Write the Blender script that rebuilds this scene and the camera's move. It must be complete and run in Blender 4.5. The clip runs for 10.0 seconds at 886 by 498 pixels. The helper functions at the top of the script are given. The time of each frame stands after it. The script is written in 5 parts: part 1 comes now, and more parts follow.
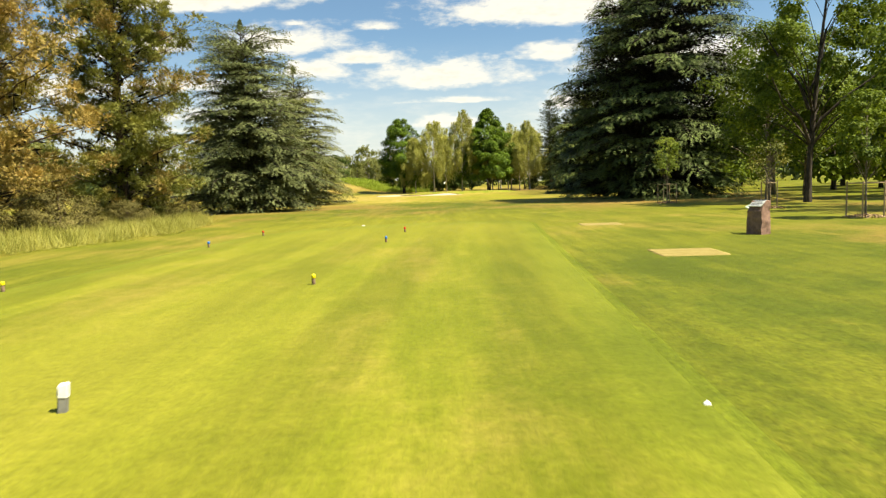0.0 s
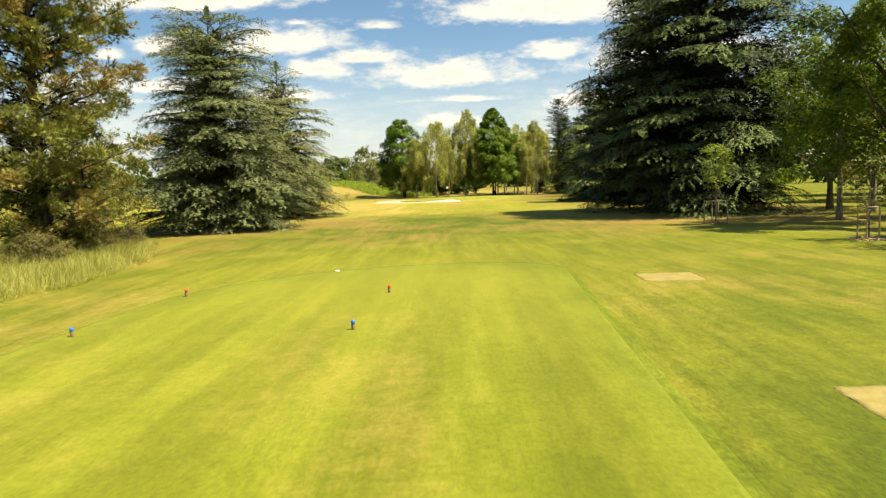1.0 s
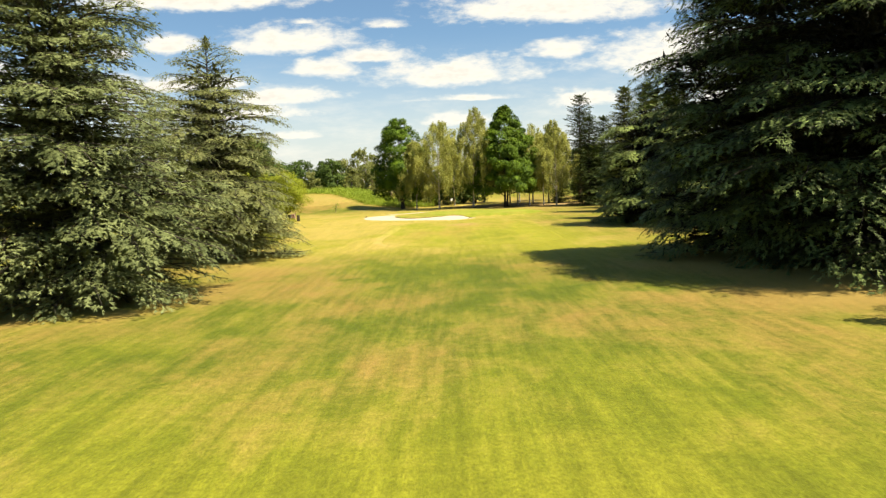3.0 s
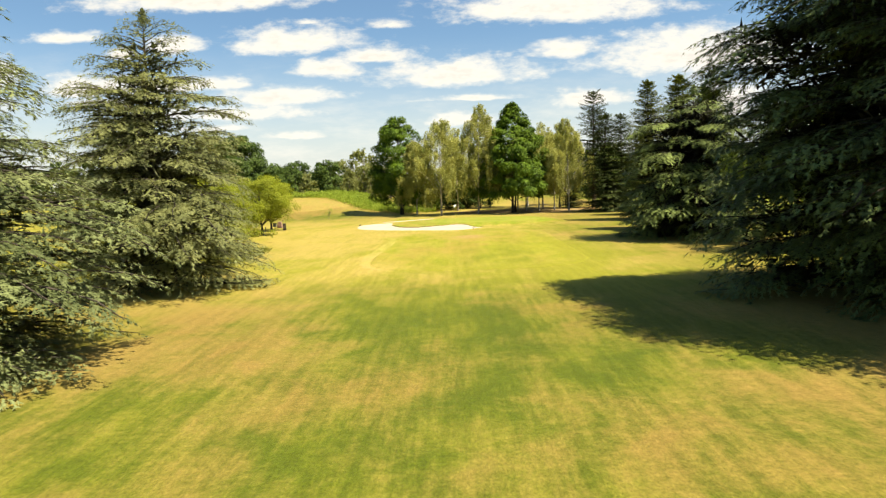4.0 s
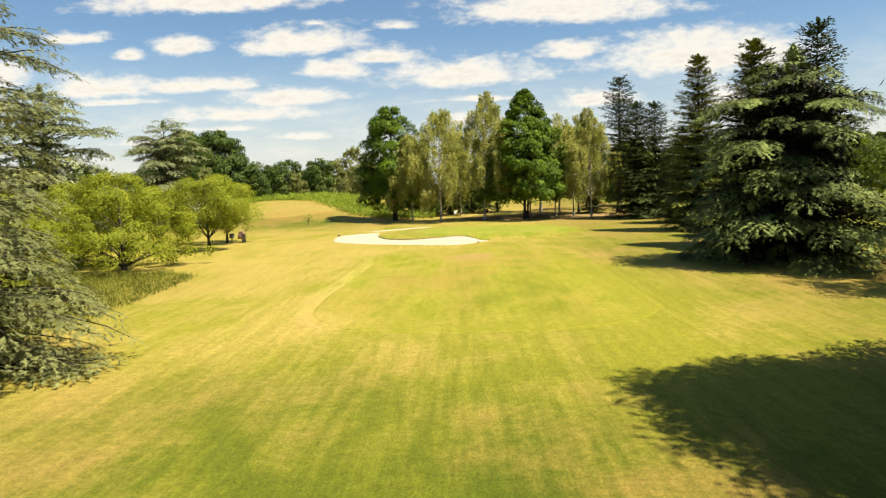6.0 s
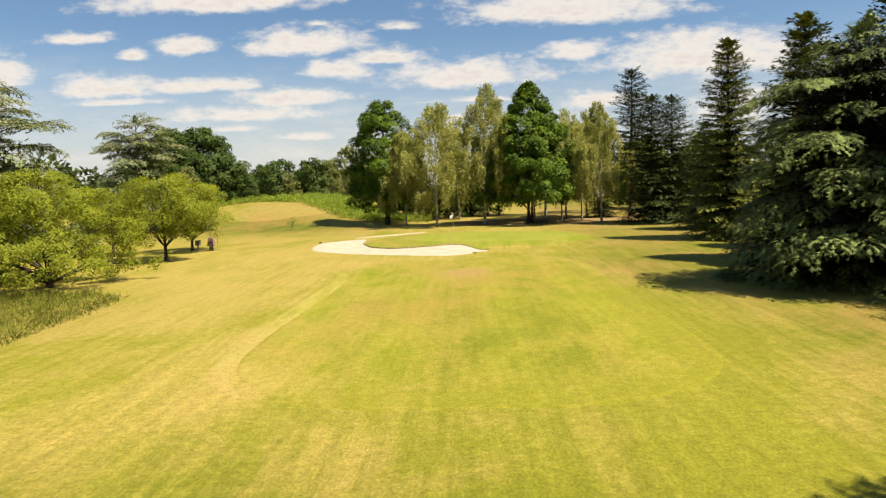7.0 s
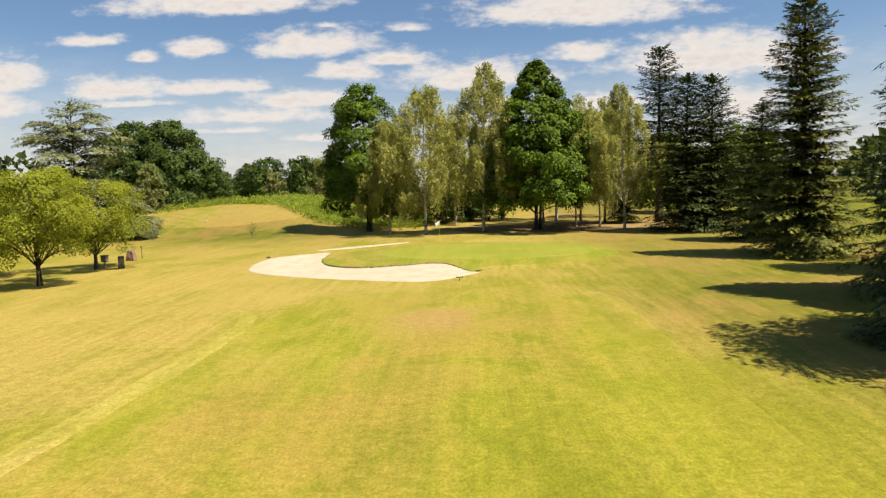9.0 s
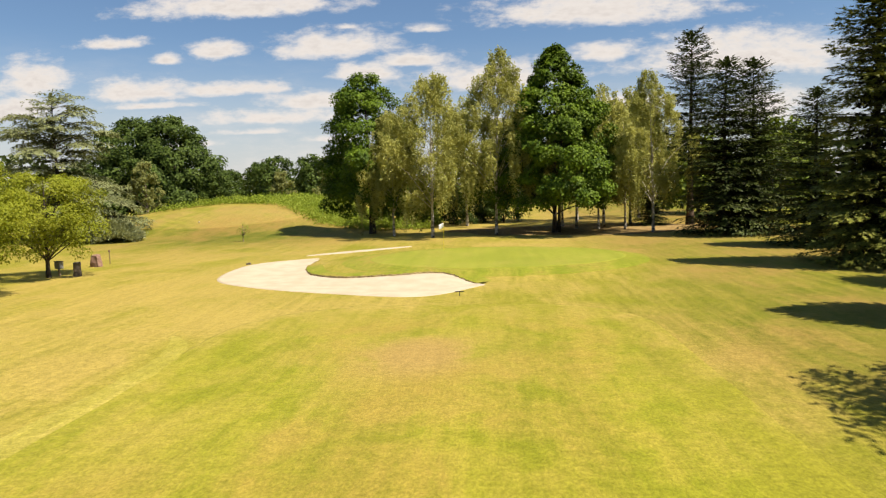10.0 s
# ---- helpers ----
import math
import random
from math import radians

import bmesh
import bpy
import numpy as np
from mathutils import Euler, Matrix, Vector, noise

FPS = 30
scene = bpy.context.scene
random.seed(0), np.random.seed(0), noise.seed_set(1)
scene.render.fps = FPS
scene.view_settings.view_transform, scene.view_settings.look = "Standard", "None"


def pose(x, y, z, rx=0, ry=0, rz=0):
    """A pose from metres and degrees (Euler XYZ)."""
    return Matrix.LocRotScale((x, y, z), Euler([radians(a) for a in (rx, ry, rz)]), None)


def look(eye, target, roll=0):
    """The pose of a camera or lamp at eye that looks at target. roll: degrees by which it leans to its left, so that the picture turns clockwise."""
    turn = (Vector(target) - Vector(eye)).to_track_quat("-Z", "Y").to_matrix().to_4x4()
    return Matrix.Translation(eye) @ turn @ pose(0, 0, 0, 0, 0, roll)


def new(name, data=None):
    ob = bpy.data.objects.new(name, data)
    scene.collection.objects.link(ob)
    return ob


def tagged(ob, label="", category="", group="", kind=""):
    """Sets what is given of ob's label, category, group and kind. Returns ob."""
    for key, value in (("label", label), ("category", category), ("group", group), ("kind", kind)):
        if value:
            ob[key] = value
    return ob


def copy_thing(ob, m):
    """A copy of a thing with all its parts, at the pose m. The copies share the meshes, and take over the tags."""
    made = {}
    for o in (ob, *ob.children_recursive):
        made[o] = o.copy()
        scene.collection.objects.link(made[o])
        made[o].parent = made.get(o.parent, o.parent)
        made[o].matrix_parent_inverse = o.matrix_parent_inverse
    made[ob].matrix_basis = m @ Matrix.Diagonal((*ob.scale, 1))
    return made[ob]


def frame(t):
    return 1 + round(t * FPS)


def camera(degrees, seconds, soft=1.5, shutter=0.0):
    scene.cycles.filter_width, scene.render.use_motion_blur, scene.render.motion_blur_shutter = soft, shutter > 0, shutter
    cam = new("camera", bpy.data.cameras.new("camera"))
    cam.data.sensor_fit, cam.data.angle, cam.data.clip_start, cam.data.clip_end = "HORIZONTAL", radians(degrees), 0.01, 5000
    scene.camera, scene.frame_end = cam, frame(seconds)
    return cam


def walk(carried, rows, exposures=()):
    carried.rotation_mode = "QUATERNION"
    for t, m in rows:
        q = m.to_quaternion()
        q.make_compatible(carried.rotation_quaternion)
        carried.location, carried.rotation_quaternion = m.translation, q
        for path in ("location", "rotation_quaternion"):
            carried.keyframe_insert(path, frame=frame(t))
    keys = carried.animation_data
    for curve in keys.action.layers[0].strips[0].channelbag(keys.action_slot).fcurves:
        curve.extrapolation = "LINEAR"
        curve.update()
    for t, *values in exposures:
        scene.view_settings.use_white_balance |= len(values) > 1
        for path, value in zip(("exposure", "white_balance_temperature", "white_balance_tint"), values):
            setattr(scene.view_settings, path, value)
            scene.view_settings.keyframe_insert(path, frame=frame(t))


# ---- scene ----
cam = camera(67.9, 10.0, soft=1.3, shutter=0.12)
METRES, EYE, TILT, LEAN, TURN = 90.0, 2.0, 0.0, 0.0, 0.0
ROWS = [
    (0.0, 0.0, 0.0, 0.0, -0.18, -5.61, 1.83),
    (0.5, -0.0005, 0.0471, 0.0062, -0.07, -5.64, 1.87),
    (1.0, 0.0012, 0.0989, 0.013, 0.06, -5.69, 1.95),
    (1.5, 0.0037, 0.1548, 0.0202, 0.21, -5.73, 1.98),
    (2.0, 0.0058, 0.2124, 0.0265, 0.37, -5.73, 2.0),
    (2.5, 0.0066, 0.2705, 0.031, 0.49, -5.76, 1.96),
    (4.0, 0.008, 0.4441, 0.0426, 0.91, -5.73, 1.91),
    (4.5, 0.0087, 0.498, 0.0435, 1.07, -5.69, 1.91),
    (5.0, 0.0104, 0.5481, 0.0433, 1.2, -5.69, 1.89),
    (5.5, 0.0129, 0.5969, 0.0427, 1.32, -5.68, 1.87),
    (7.0, 0.0233, 0.7425, 0.0429, 1.67, -5.59, 1.67),
    (7.5, 0.0282, 0.789, 0.0424, 1.77, -5.57, 1.63),
    (8.0, 0.0328, 0.8332, 0.0418, 1.89, -5.55, 1.61),
    (8.5, 0.0375, 0.8757, 0.0409, 1.96, -5.51, 1.6),
    (9.0, 0.0421, 0.9169, 0.0397, 2.42, -5.45, 1.6),
    (9.5, 0.0463, 0.9568, 0.0379, 3.3, -5.38, 1.59),
    (10.0, 0.0507, 0.9955, 0.036, 4.05, -5.34, 1.57),
]
walk(cam, [(t, pose(0, 0, EYE, TILT, LEAN, TURN) @ pose(METRES * x, METRES * y, METRES * z, 90 + pitch, roll, yaw)) for t, x, y, z, yaw, pitch, roll in ROWS],
     exposures=[(0.0, 1.46, 7550, 5), (2.5, 1.40, 7350, 6), (4.0, 1.41, 7250, 7), (5.5, 1.36, 7200, 7), (7.0, 1.09, 7100, 12), (10.0, 1.02, 7000, 14)])

# ---- light and sky ----
SUN_DIR = Vector((0.93, -0.34, 0.0)).normalized()
SUN_EL = 60.0
sun_data = bpy.data.lights.new("sun", "SUN")
sun_data.energy, sun_data.angle, sun_data.color = 5.0, radians(0.55), (1.0, 0.94, 0.82)
sun = new("sun", sun_data)
sun_vec = SUN_DIR * math.cos(radians(SUN_EL)) + Vector((0, 0, math.sin(radians(SUN_EL))))
sun.matrix_world = look(sun_vec * 300, (0, 0, 0))


class Nodes:
    """A short way to write node trees."""

    def __init__(self, tree):
        self.tree = tree
        tree.nodes.clear()

    def add(self, kind, *ins, operation="", clamp=False, easing="", data="", blend="", attribute=""):
        n = self.tree.nodes.new(kind)
        if operation:
            n.operation = operation
        if clamp:
            n.use_clamp = True
        if easing:
            n.interpolation_type = easing
        if data:
            n.data_type = data
        if blend:
            n.blend_type = blend
        if attribute:
            n.attribute_name = attribute
        for i, v in enumerate(ins):
            if v is not None:
                self.put(n, i, v)
        return n

    def put(self, n, key, v):
        if isinstance(v, bpy.types.NodeSocket):
            self.tree.links.new(v, n.inputs[key])
        elif isinstance(v, bpy.types.Node):
            self.tree.links.new(v.outputs[0], n.inputs[key])
        else:
            n.inputs[key].default_value = v

    def math(self, op, *ins, clamp=False):
        return self.add("ShaderNodeMath", *ins, operation=op, clamp=clamp).outputs[0]

    def vec(self, op, *ins):
        n = self.add("ShaderNodeVectorMath", *ins, operation=op)
        return n.outputs["Value"] if op in ("LENGTH", "DOT_PRODUCT") else n.outputs[0]

    def noise(self, vector, scale, detail=3.0, rough=0.55, distort=0.0):
        n = self.add("ShaderNodeTexNoise")
        if vector is not None:
            self.put(n, "Vector", vector)
        for k, v in (("Scale", scale), ("Detail", detail), ("Roughness", rough), ("Distortion", distort)):
            n.inputs[k].default_value = v
        return n.outputs["Fac"]

    def smooth(self, v, lo, hi, a=0.0, b=1.0):
        n = self.add("ShaderNodeMapRange", v, lo, hi, a, b, easing="SMOOTHSTEP")
        return n.outputs[0]

    def mix(self, f, a, b, blend="MIX"):
        n = self.add("ShaderNodeMix", data="RGBA", blend=blend)
        for k, v in ((0, f), (6, a), (7, b)):
            self.put(n, k, (*v, 1.0) if isinstance(v, tuple) and len(v) == 3 else v)
        return n.outputs[2]


# Clouds on the sky: across, up (as tangents of the view straight ahead), half width, half height, thinness.
CLOUDS = [
    (-0.227, 0.219, 0.091, 0.021, 0.0), (-0.110, 0.193, 0.058, 0.012, 0.0), (-0.176, 0.177, 0.050, 0.015, 0.0), (0.010, 0.165, 0.112, 0.021, 0.0),
    (-0.400, 0.160, 0.110, 0.011, 0.1), (-0.255, 0.138, 0.090, 0.015, 0.1), (-0.322, 0.117, 0.130, 0.014, 0.15), (-0.536, 0.163, 0.078, 0.018, 0.0),
    (-0.529, 0.139, 0.070, 0.006, 0.1), (-0.706, 0.189, 0.058, 0.026, 0.0), (-0.578, 0.235, 0.059, 0.009, 0.1), (-0.411, 0.218, 0.045, 0.014, 0.0),
    (-0.489, 0.208, 0.028, 0.009, 0.1), (-0.088, 0.237, 0.034, 0.008, 0.25), (-0.210, 0.245, 0.026, 0.006, 0.4), (-0.373, 0.285, 0.165, 0.020, 0.0),
    (0.170, 0.257, 0.165, 0.026, 0.0), (0.172, 0.192, 0.050, 0.014, 0.0), (0.370, 0.183, 0.150, 0.034, 0.0), (-0.74, 0.143, 0.06, 0.022, 0.0),
    (0.011, 0.096, 0.062, 0.012, 0.2), (0.405, 0.111, 0.060, 0.030, 0.1), (0.20, 0.120, 0.06, 0.014, 0.1), (0.03, 0.126, 0.09, 0.006, 0.3),
    (-0.24, 0.080, 0.060, 0.008, 0.35), (-0.36, 0.094, 0.060, 0.006, 0.35), (-0.46, 0.078, 0.070, 0.007, 0.4),
]
world = bpy.data.worlds.new("sky")
scene.world = world
world.use_nodes = True
w = Nodes(world.node_tree)
sky = w.add("ShaderNodeTexSky")
sky.sky_type, sky.sun_disc = "NISHITA", False
sky.sun_elevation, sky.sun_rotation = radians(SUN_EL), math.atan2(SUN_DIR.x, SUN_DIR.y)
sky.altitude, sky.air_density, sky.dust_density, sky.ozone_density = 100, 1.0, 0.7, 1.3
way = w.add("ShaderNodeTexCoord").outputs["Generated"]
xyz = w.add("ShaderNodeSeparateXYZ", way)
ahead = w.math("MAXIMUM", xyz.outputs[1], 0.05)
uv = w.add("ShaderNodeCombineXYZ", w.math("DIVIDE", xyz.outputs[0], ahead), w.math("DIVIDE", xyz.outputs[2], ahead), 0.0).outputs[0]
wobble = w.noise(w.vec("MULTIPLY", uv, (1.0, 2.3, 1.0)), 20.0, 6.0, 0.62)
fine = w.noise(w.vec("MULTIPLY", uv, (1.0, 2.4, 1.0)), 60.0, 4.0, 0.6)
uvs = w.add("ShaderNodeSeparateXYZ", uv)
near_edge = None
for cu, cv, ru, rv, thin in CLOUDS:
    # a level base and a heaped top
    side = w.math("MULTIPLY_ADD", uvs.outputs[0], 1 / ru, -cu / ru)
    rise = w.math("MULTIPLY_ADD", uvs.outputs[1], 1 / rv, -(cv - 0.35 * rv) / rv)
    rise = w.math("MAXIMUM", w.math("MULTIPLY", rise, 0.78), w.math("MULTIPLY", rise, -1.6))
    d = w.math("SQRT", w.math("ADD", w.math("MULTIPLY", side, side), w.math("MULTIPLY", rise, rise)))
    d = w.math("ADD", d, thin) if thin else d
    near_edge = d if near_edge is None else w.math("MINIMUM", near_edge, d)
puff = w.math("ADD", w.math("SUBTRACT", 1.0, near_edge), w.math("MULTIPLY", w.math("SUBTRACT", wobble, 0.5), 2.2))
puff = w.math("ADD", puff, w.math("MULTIPLY", w.math("SUBTRACT", fine, 0.5), 0.45))
front = w.smooth(puff, -0.42, 0.58)
rest = w.noise(w.vec("MULTIPLY", way, (1.0, 1.0, 2.6)), 4.5, 5.0, 0.6)
rest = w.smooth(rest, 0.57, 0.70)
facing = w.smooth(xyz.outputs[1], 0.35, 0.6)
low_band = w.smooth(xyz.outputs[2], 0.34, 0.26)
cover = w.add("ShaderNodeMix", w.math("MULTIPLY", facing, low_band), None, rest, front)
wisps = w.smooth(w.noise(w.vec("MULTIPLY", uv, (1.0, 3.5, 1.0)), 9.0, 5.0, 0.65), 0.42, 0.75, 0.0, 0.55)
cover = w.math("MAXIMUM", cover.outputs[0], w.math("MULTIPLY", wisps, w.smooth(xyz.outputs[2], 0.22, 0.02)))
haze = w.smooth(xyz.outputs[2], 0.22, -0.02)
haze = w.math("MULTIPLY", haze, 0.85)
under = w.smooth(puff, 0.15, 1.0)
cloud_col = w.mix(w.math("MULTIPLY", under, w.smooth(fine, 0.35, 0.65, 0.3, 1.0)), (8.2, 8.1, 7.9), (7.1, 6.95, 6.8))
col = w.mix(haze, w.mix(1.0, sky.outputs[0], (0.79, 0.99, 1.15), "MULTIPLY"), (6.6, 6.8, 7.0))
col = w.mix(cover, col, cloud_col)
w.add("ShaderNodeOutputWorld", w.add("ShaderNodeBackground", col, 0.050))


# ---- materials ----
def material(name):
    m = bpy.data.materials.new(name)
    m.use_nodes = True
    return m, Nodes(m.node_tree)


def finish(n, col, rough=0.8, bump=None, strength=0.4, distance=0.02, spec=0.3, metal=0.0):
    b = n.add("ShaderNodeBsdfPrincipled")
    n.put(b, "Base Color", (*col, 1.0) if isinstance(col, tuple) else col)
    n.put(b, "Roughness", rough)
    n.put(b, "Specular IOR Level", spec)
    n.put(b, "Metallic", metal)
    if bump is not None:
        bn = n.add("ShaderNodeBump")
        n.put(bn, "Height", bump)
        bn.inputs["Strength"].default_value = strength
        bn.inputs["Distance"].default_value = distance
        n.put(b, "Normal", bn)
    n.add("ShaderNodeOutputMaterial", b)
    return b


def foliage(name, dark, light, glow=0.35, big=0.5, rough=0.55, tips=None, vary=0.65):
    """Leaves or needles: each piece its own shade, with paler drifts over the crown, and light shining through."""
    m, n = material(name)
    geo = n.add("ShaderNodeNewGeometry")
    pos = n.add("ShaderNodeTexCoord").outputs["Object"]
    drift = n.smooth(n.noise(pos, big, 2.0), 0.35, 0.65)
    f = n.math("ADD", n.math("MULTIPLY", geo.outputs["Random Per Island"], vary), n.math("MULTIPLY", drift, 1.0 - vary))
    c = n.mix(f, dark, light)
    if tips:
        c = n.mix(n.smooth(n.noise(pos, big * 0.7, 3.0), 0.50, 0.63), c, n.mix(geo.outputs["Random Per Island"], tips, dark))
    b = n.add("ShaderNodeBsdfPrincipled")
    n.put(b, "Base Color", c)
    b.inputs["Roughness"].default_value = rough
    b.inputs["Specular IOR Level"].default_value = 0.10
    t = n.add("ShaderNodeBsdfTranslucent", n.mix(0.5, c, n.mix(1.0, c, (1.2, 1.1, 0.5), "MULTIPLY")))
    n.add("ShaderNodeOutputMaterial", n.add("ShaderNodeMixShader", glow, b, t))
    return m


def bark_mat(name, dark, light, scale=9.0, white=False):
    m, n = material(name)
    pos = n.add("ShaderNodeTexCoord").outputs["Object"]
    grain = n.noise(n.vec("MULTIPLY", pos, (1.0, 1.0, 4.0 if white else 0.25)), scale, 5.0, 0.65)
    c = n.mix(n.smooth(grain, 0.38, 0.62), dark, light)
    if white:
        low = n.smooth(n.add("ShaderNodeSeparateXYZ", pos).outputs[2], 0.5, 3.5)
        c = n.mix(n.math("MULTIPLY", n.smooth(n.noise(pos, 2.2, 4.0), 0.45, 0.6), n.math("SUBTRACT", 1.0, n.math("MULTIPLY", low, 0.75))), c, (0.05, 0.042, 0.035))
    finish(n, c, 0.9, grain, 0.8, 0.03)
    return m


def turf(name, green, green2, straw, dry_bias=0.0, stripe=0.0, stripe_width=1.1, blotch=0.35, fine=14.0, relief=0.5, tilt=0.0, streaky=0.5, bleached=False, speckle=1.0, rim=False, pale_green=(0.178, 0.170, 0.016), pale_straw=(0.292, 0.222, 0.058), margin=None):
    """Mown grass: drifts of green and straw, mower streaks and stripes, tufts and blades."""
    m, n = material(name)
    pos = n.add("ShaderNodeTexCoord").outputs["Object"]
    flat = n.vec("MULTIPLY", pos, (1.0, 1.0, 0.0))
    warp = n.add("ShaderNodeTexNoise", flat, None, 0.22, 3.0).outputs["Color"]
    warped = n.vec("ADD", flat, n.vec("MULTIPLY", warp, (3.0, 3.0, 0.0)))
    large = n.noise(n.vec("MULTIPLY", warped, (1.0, 0.6, 1.0)), 0.13, 5.0, 0.62)
    mid = n.noise(n.vec("MULTIPLY", warped, (1.0, 0.6, 1.0)), blotch, 6.0, 0.68)
    streak = n.noise(n.vec("MULTIPLY", flat, (1.0, 0.07, 1.0)), 2.4, 5.0, 0.7)
    tuft = n.noise(flat, 3.2, 4.0, 0.7)
    blade = n.noise(n.vec("MULTIPLY", flat, (1.0, 0.7, 1.0)), fine, 4.0, 0.75)
    dry = n.add("ShaderNodeAttribute", attribute="dry").outputs["Fac"]
    lush_shade = n.add("ShaderNodeAttribute", attribute="lush_shade").outputs["Fac"]
    f = n.math("ADD", dry, dry_bias + 0.28)
    for part_, weight in ((large, 2.1), (mid, 1.5), (tuft, 0.45), (streak, 1.1 * streaky)):
        f = n.math("ADD", f, n.math("MULTIPLY", n.math("SUBTRACT", part_, 0.5), weight))
    f = n.smooth(n.math("SUBTRACT", f, n.math("MULTIPLY", lush_shade, 0.15)), 0.05, 0.95)
    g = n.mix(n.smooth(n.math("ADD", n.math("MULTIPLY", mid, 0.6), n.math("MULTIPLY", streak, 0.4)), 0.40, 0.60), green, green2)
    if stripe:
        x = n.add("ShaderNodeSeparateXYZ", n.vec("ADD", flat, n.vec("MULTIPLY", warp, (0.5, 0.0, 0.0))))
        along = n.math("ADD", x.outputs[0], n.math("MULTIPLY", x.outputs[1], tilt))
        along = n.math("ADD", along, n.math("MULTIPLY", n.noise(n.vec("MULTIPLY", x.outputs[0], (1.0, 0.0, 0.0)), 0.35, 1.0), 2.5))
        wave = n.math("SINE", n.math("MULTIPLY", along, math.pi / stripe_width))
        depth = n.smooth(large, 0.3, 0.6, 0.35, 1.0)
        wave = n.math("ADD", 1.0, n.math("MULTIPLY", n.smooth(wave, -0.5, 0.5, -stripe, stripe), depth))
        g = n.mix(1.0, g, n.add("ShaderNodeCombineColor", wave, wave, wave).outputs[0], "MULTIPLY")
    g = n.mix(n.math("MULTIPLY", lush_shade, n.smooth(mid, 0.3, 0.6, 1.0, 0.55)), g, (0.046, 0.065, 0.005))
    c = n.mix(f, g, n.mix(n.smooth(large, 0.35, 0.65), straw, (straw[0] * 0.94, straw[1] * 0.85, straw[2] * 0.85)))
    c = n.mix(n.math("MULTIPLY", n.smooth(dry, 0.40, 0.70), n.smooth(f, 0.4, 0.95)), c, (0.250, 0.172, 0.054))
    if bleached or rim:
        pale = n.add("ShaderNodeAttribute", attribute="rim" if rim else "bleach").outputs["Fac"]
        pale = n.math("MULTIPLY", pale, n.math("SUBTRACT", 1.0, n.math("MULTIPLY", lush_shade, 0.8)))
        c = n.mix(pale, c, n.mix(n.math("MULTIPLY", f, 0.9), pale_green, pale_straw))
    if margin:
        edge = n.add("ShaderNodeAttribute", attribute="rim").outputs["Fac"]
        c = n.mix(n.math("MULTIPLY", n.math("POWER", edge, 2.5), 0.5), c, n.mix(n.smooth(mid, 0.4, 0.6), margin, (margin[0] * 1.5, margin[1] * 1.4, margin[2] * 1.6)))
    shade = n.smooth(blade, 0.22, 0.78, 1 - 0.38 * speckle, 1 + 0.36 * speckle)
    shade2 = n.smooth(tuft, 0.25, 0.75, 1 - 0.18 * speckle, 1 + 0.16 * speckle)
    shade3 = n.smooth(streak, 0.3, 0.7, 1.0 - 0.16 * streaky, 1.0 + 0.16 * streaky)
    k = n.math("MULTIPLY", n.math("MULTIPLY", shade, shade2), shade3)
    c = n.mix(1.0, c, n.add("ShaderNodeCombineColor", k, k, n.math("MULTIPLY", k, 0.95)).outputs[0], "MULTIPLY")
    s = finish(n, c, 0.85, n.math("ADD", blade, n.math("MULTIPLY", tuft, 0.8)), relief, 0.05, spec=0.05)
    s.inputs["Sheen Weight"].default_value = 0.20
    s.inputs["Sheen Roughness"].default_value = 0.4
    s.inputs["Sheen Tint"].default_value = (1.0, 0.90, 0.32, 1.0)
    return m


STRAW = (0.239, 0.184, 0.048)
M_LAWN = turf("lawn_grass", (0.075, 0.092, 0.006), (0.137, 0.140, 0.012), (0.186, 0.134, 0.036), 0.06, 0.05, 1.3, bleached=True, streaky=0.55)
M_TEE = turf("tee_grass", (0.106, 0.121, 0.008), (0.150, 0.152, 0.014), STRAW, -0.12, 0.16, 1.25, blotch=0.3, relief=0.3, tilt=-0.077, streaky=0.2, speckle=0.55, bleached=True, pale_green=(0.178, 0.172, 0.019), pale_straw=(0.238, 0.200, 0.042), margin=(0.078, 0.102, 0.009))
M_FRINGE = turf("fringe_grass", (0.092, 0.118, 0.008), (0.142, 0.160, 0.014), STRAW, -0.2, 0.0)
M_FAIRWAY = turf("fairway_grass", (0.158, 0.165, 0.012), (0.208, 0.196, 0.019), (0.246, 0.202, 0.040), -0.02, 0.07, 2.1, blotch=0.5, relief=0.35, streaky=0.25, speckle=0.9, rim=True)
M_PALE = turf("pale_mown_grass", (0.230, 0.207, 0.034), (0.292, 0.252, 0.052), (0.316, 0.257, 0.078), 0.15, 0.0, streaky=0.2)
M_GREEN = turf("green_grass", (0.165, 0.186, 0.021), (0.200, 0.212, 0.027), (0.245, 0.222, 0.052), -0.25, 0.03, 0.6, blotch=0.2, relief=0.15, streaky=0.0, speckle=0.45)
M_COLLAR = turf("collar_grass", (0.134, 0.162, 0.013), (0.184, 0.195, 0.020), STRAW, -0.15, 0.0, relief=0.4, streaky=0.2)
M_BANK = turf("mown_bank_grass", (0.150, 0.155, 0.016), (0.200, 0.182, 0.025), (0.252, 0.190, 0.054), 0.06, 0.16, 1.6, tilt=1.2)

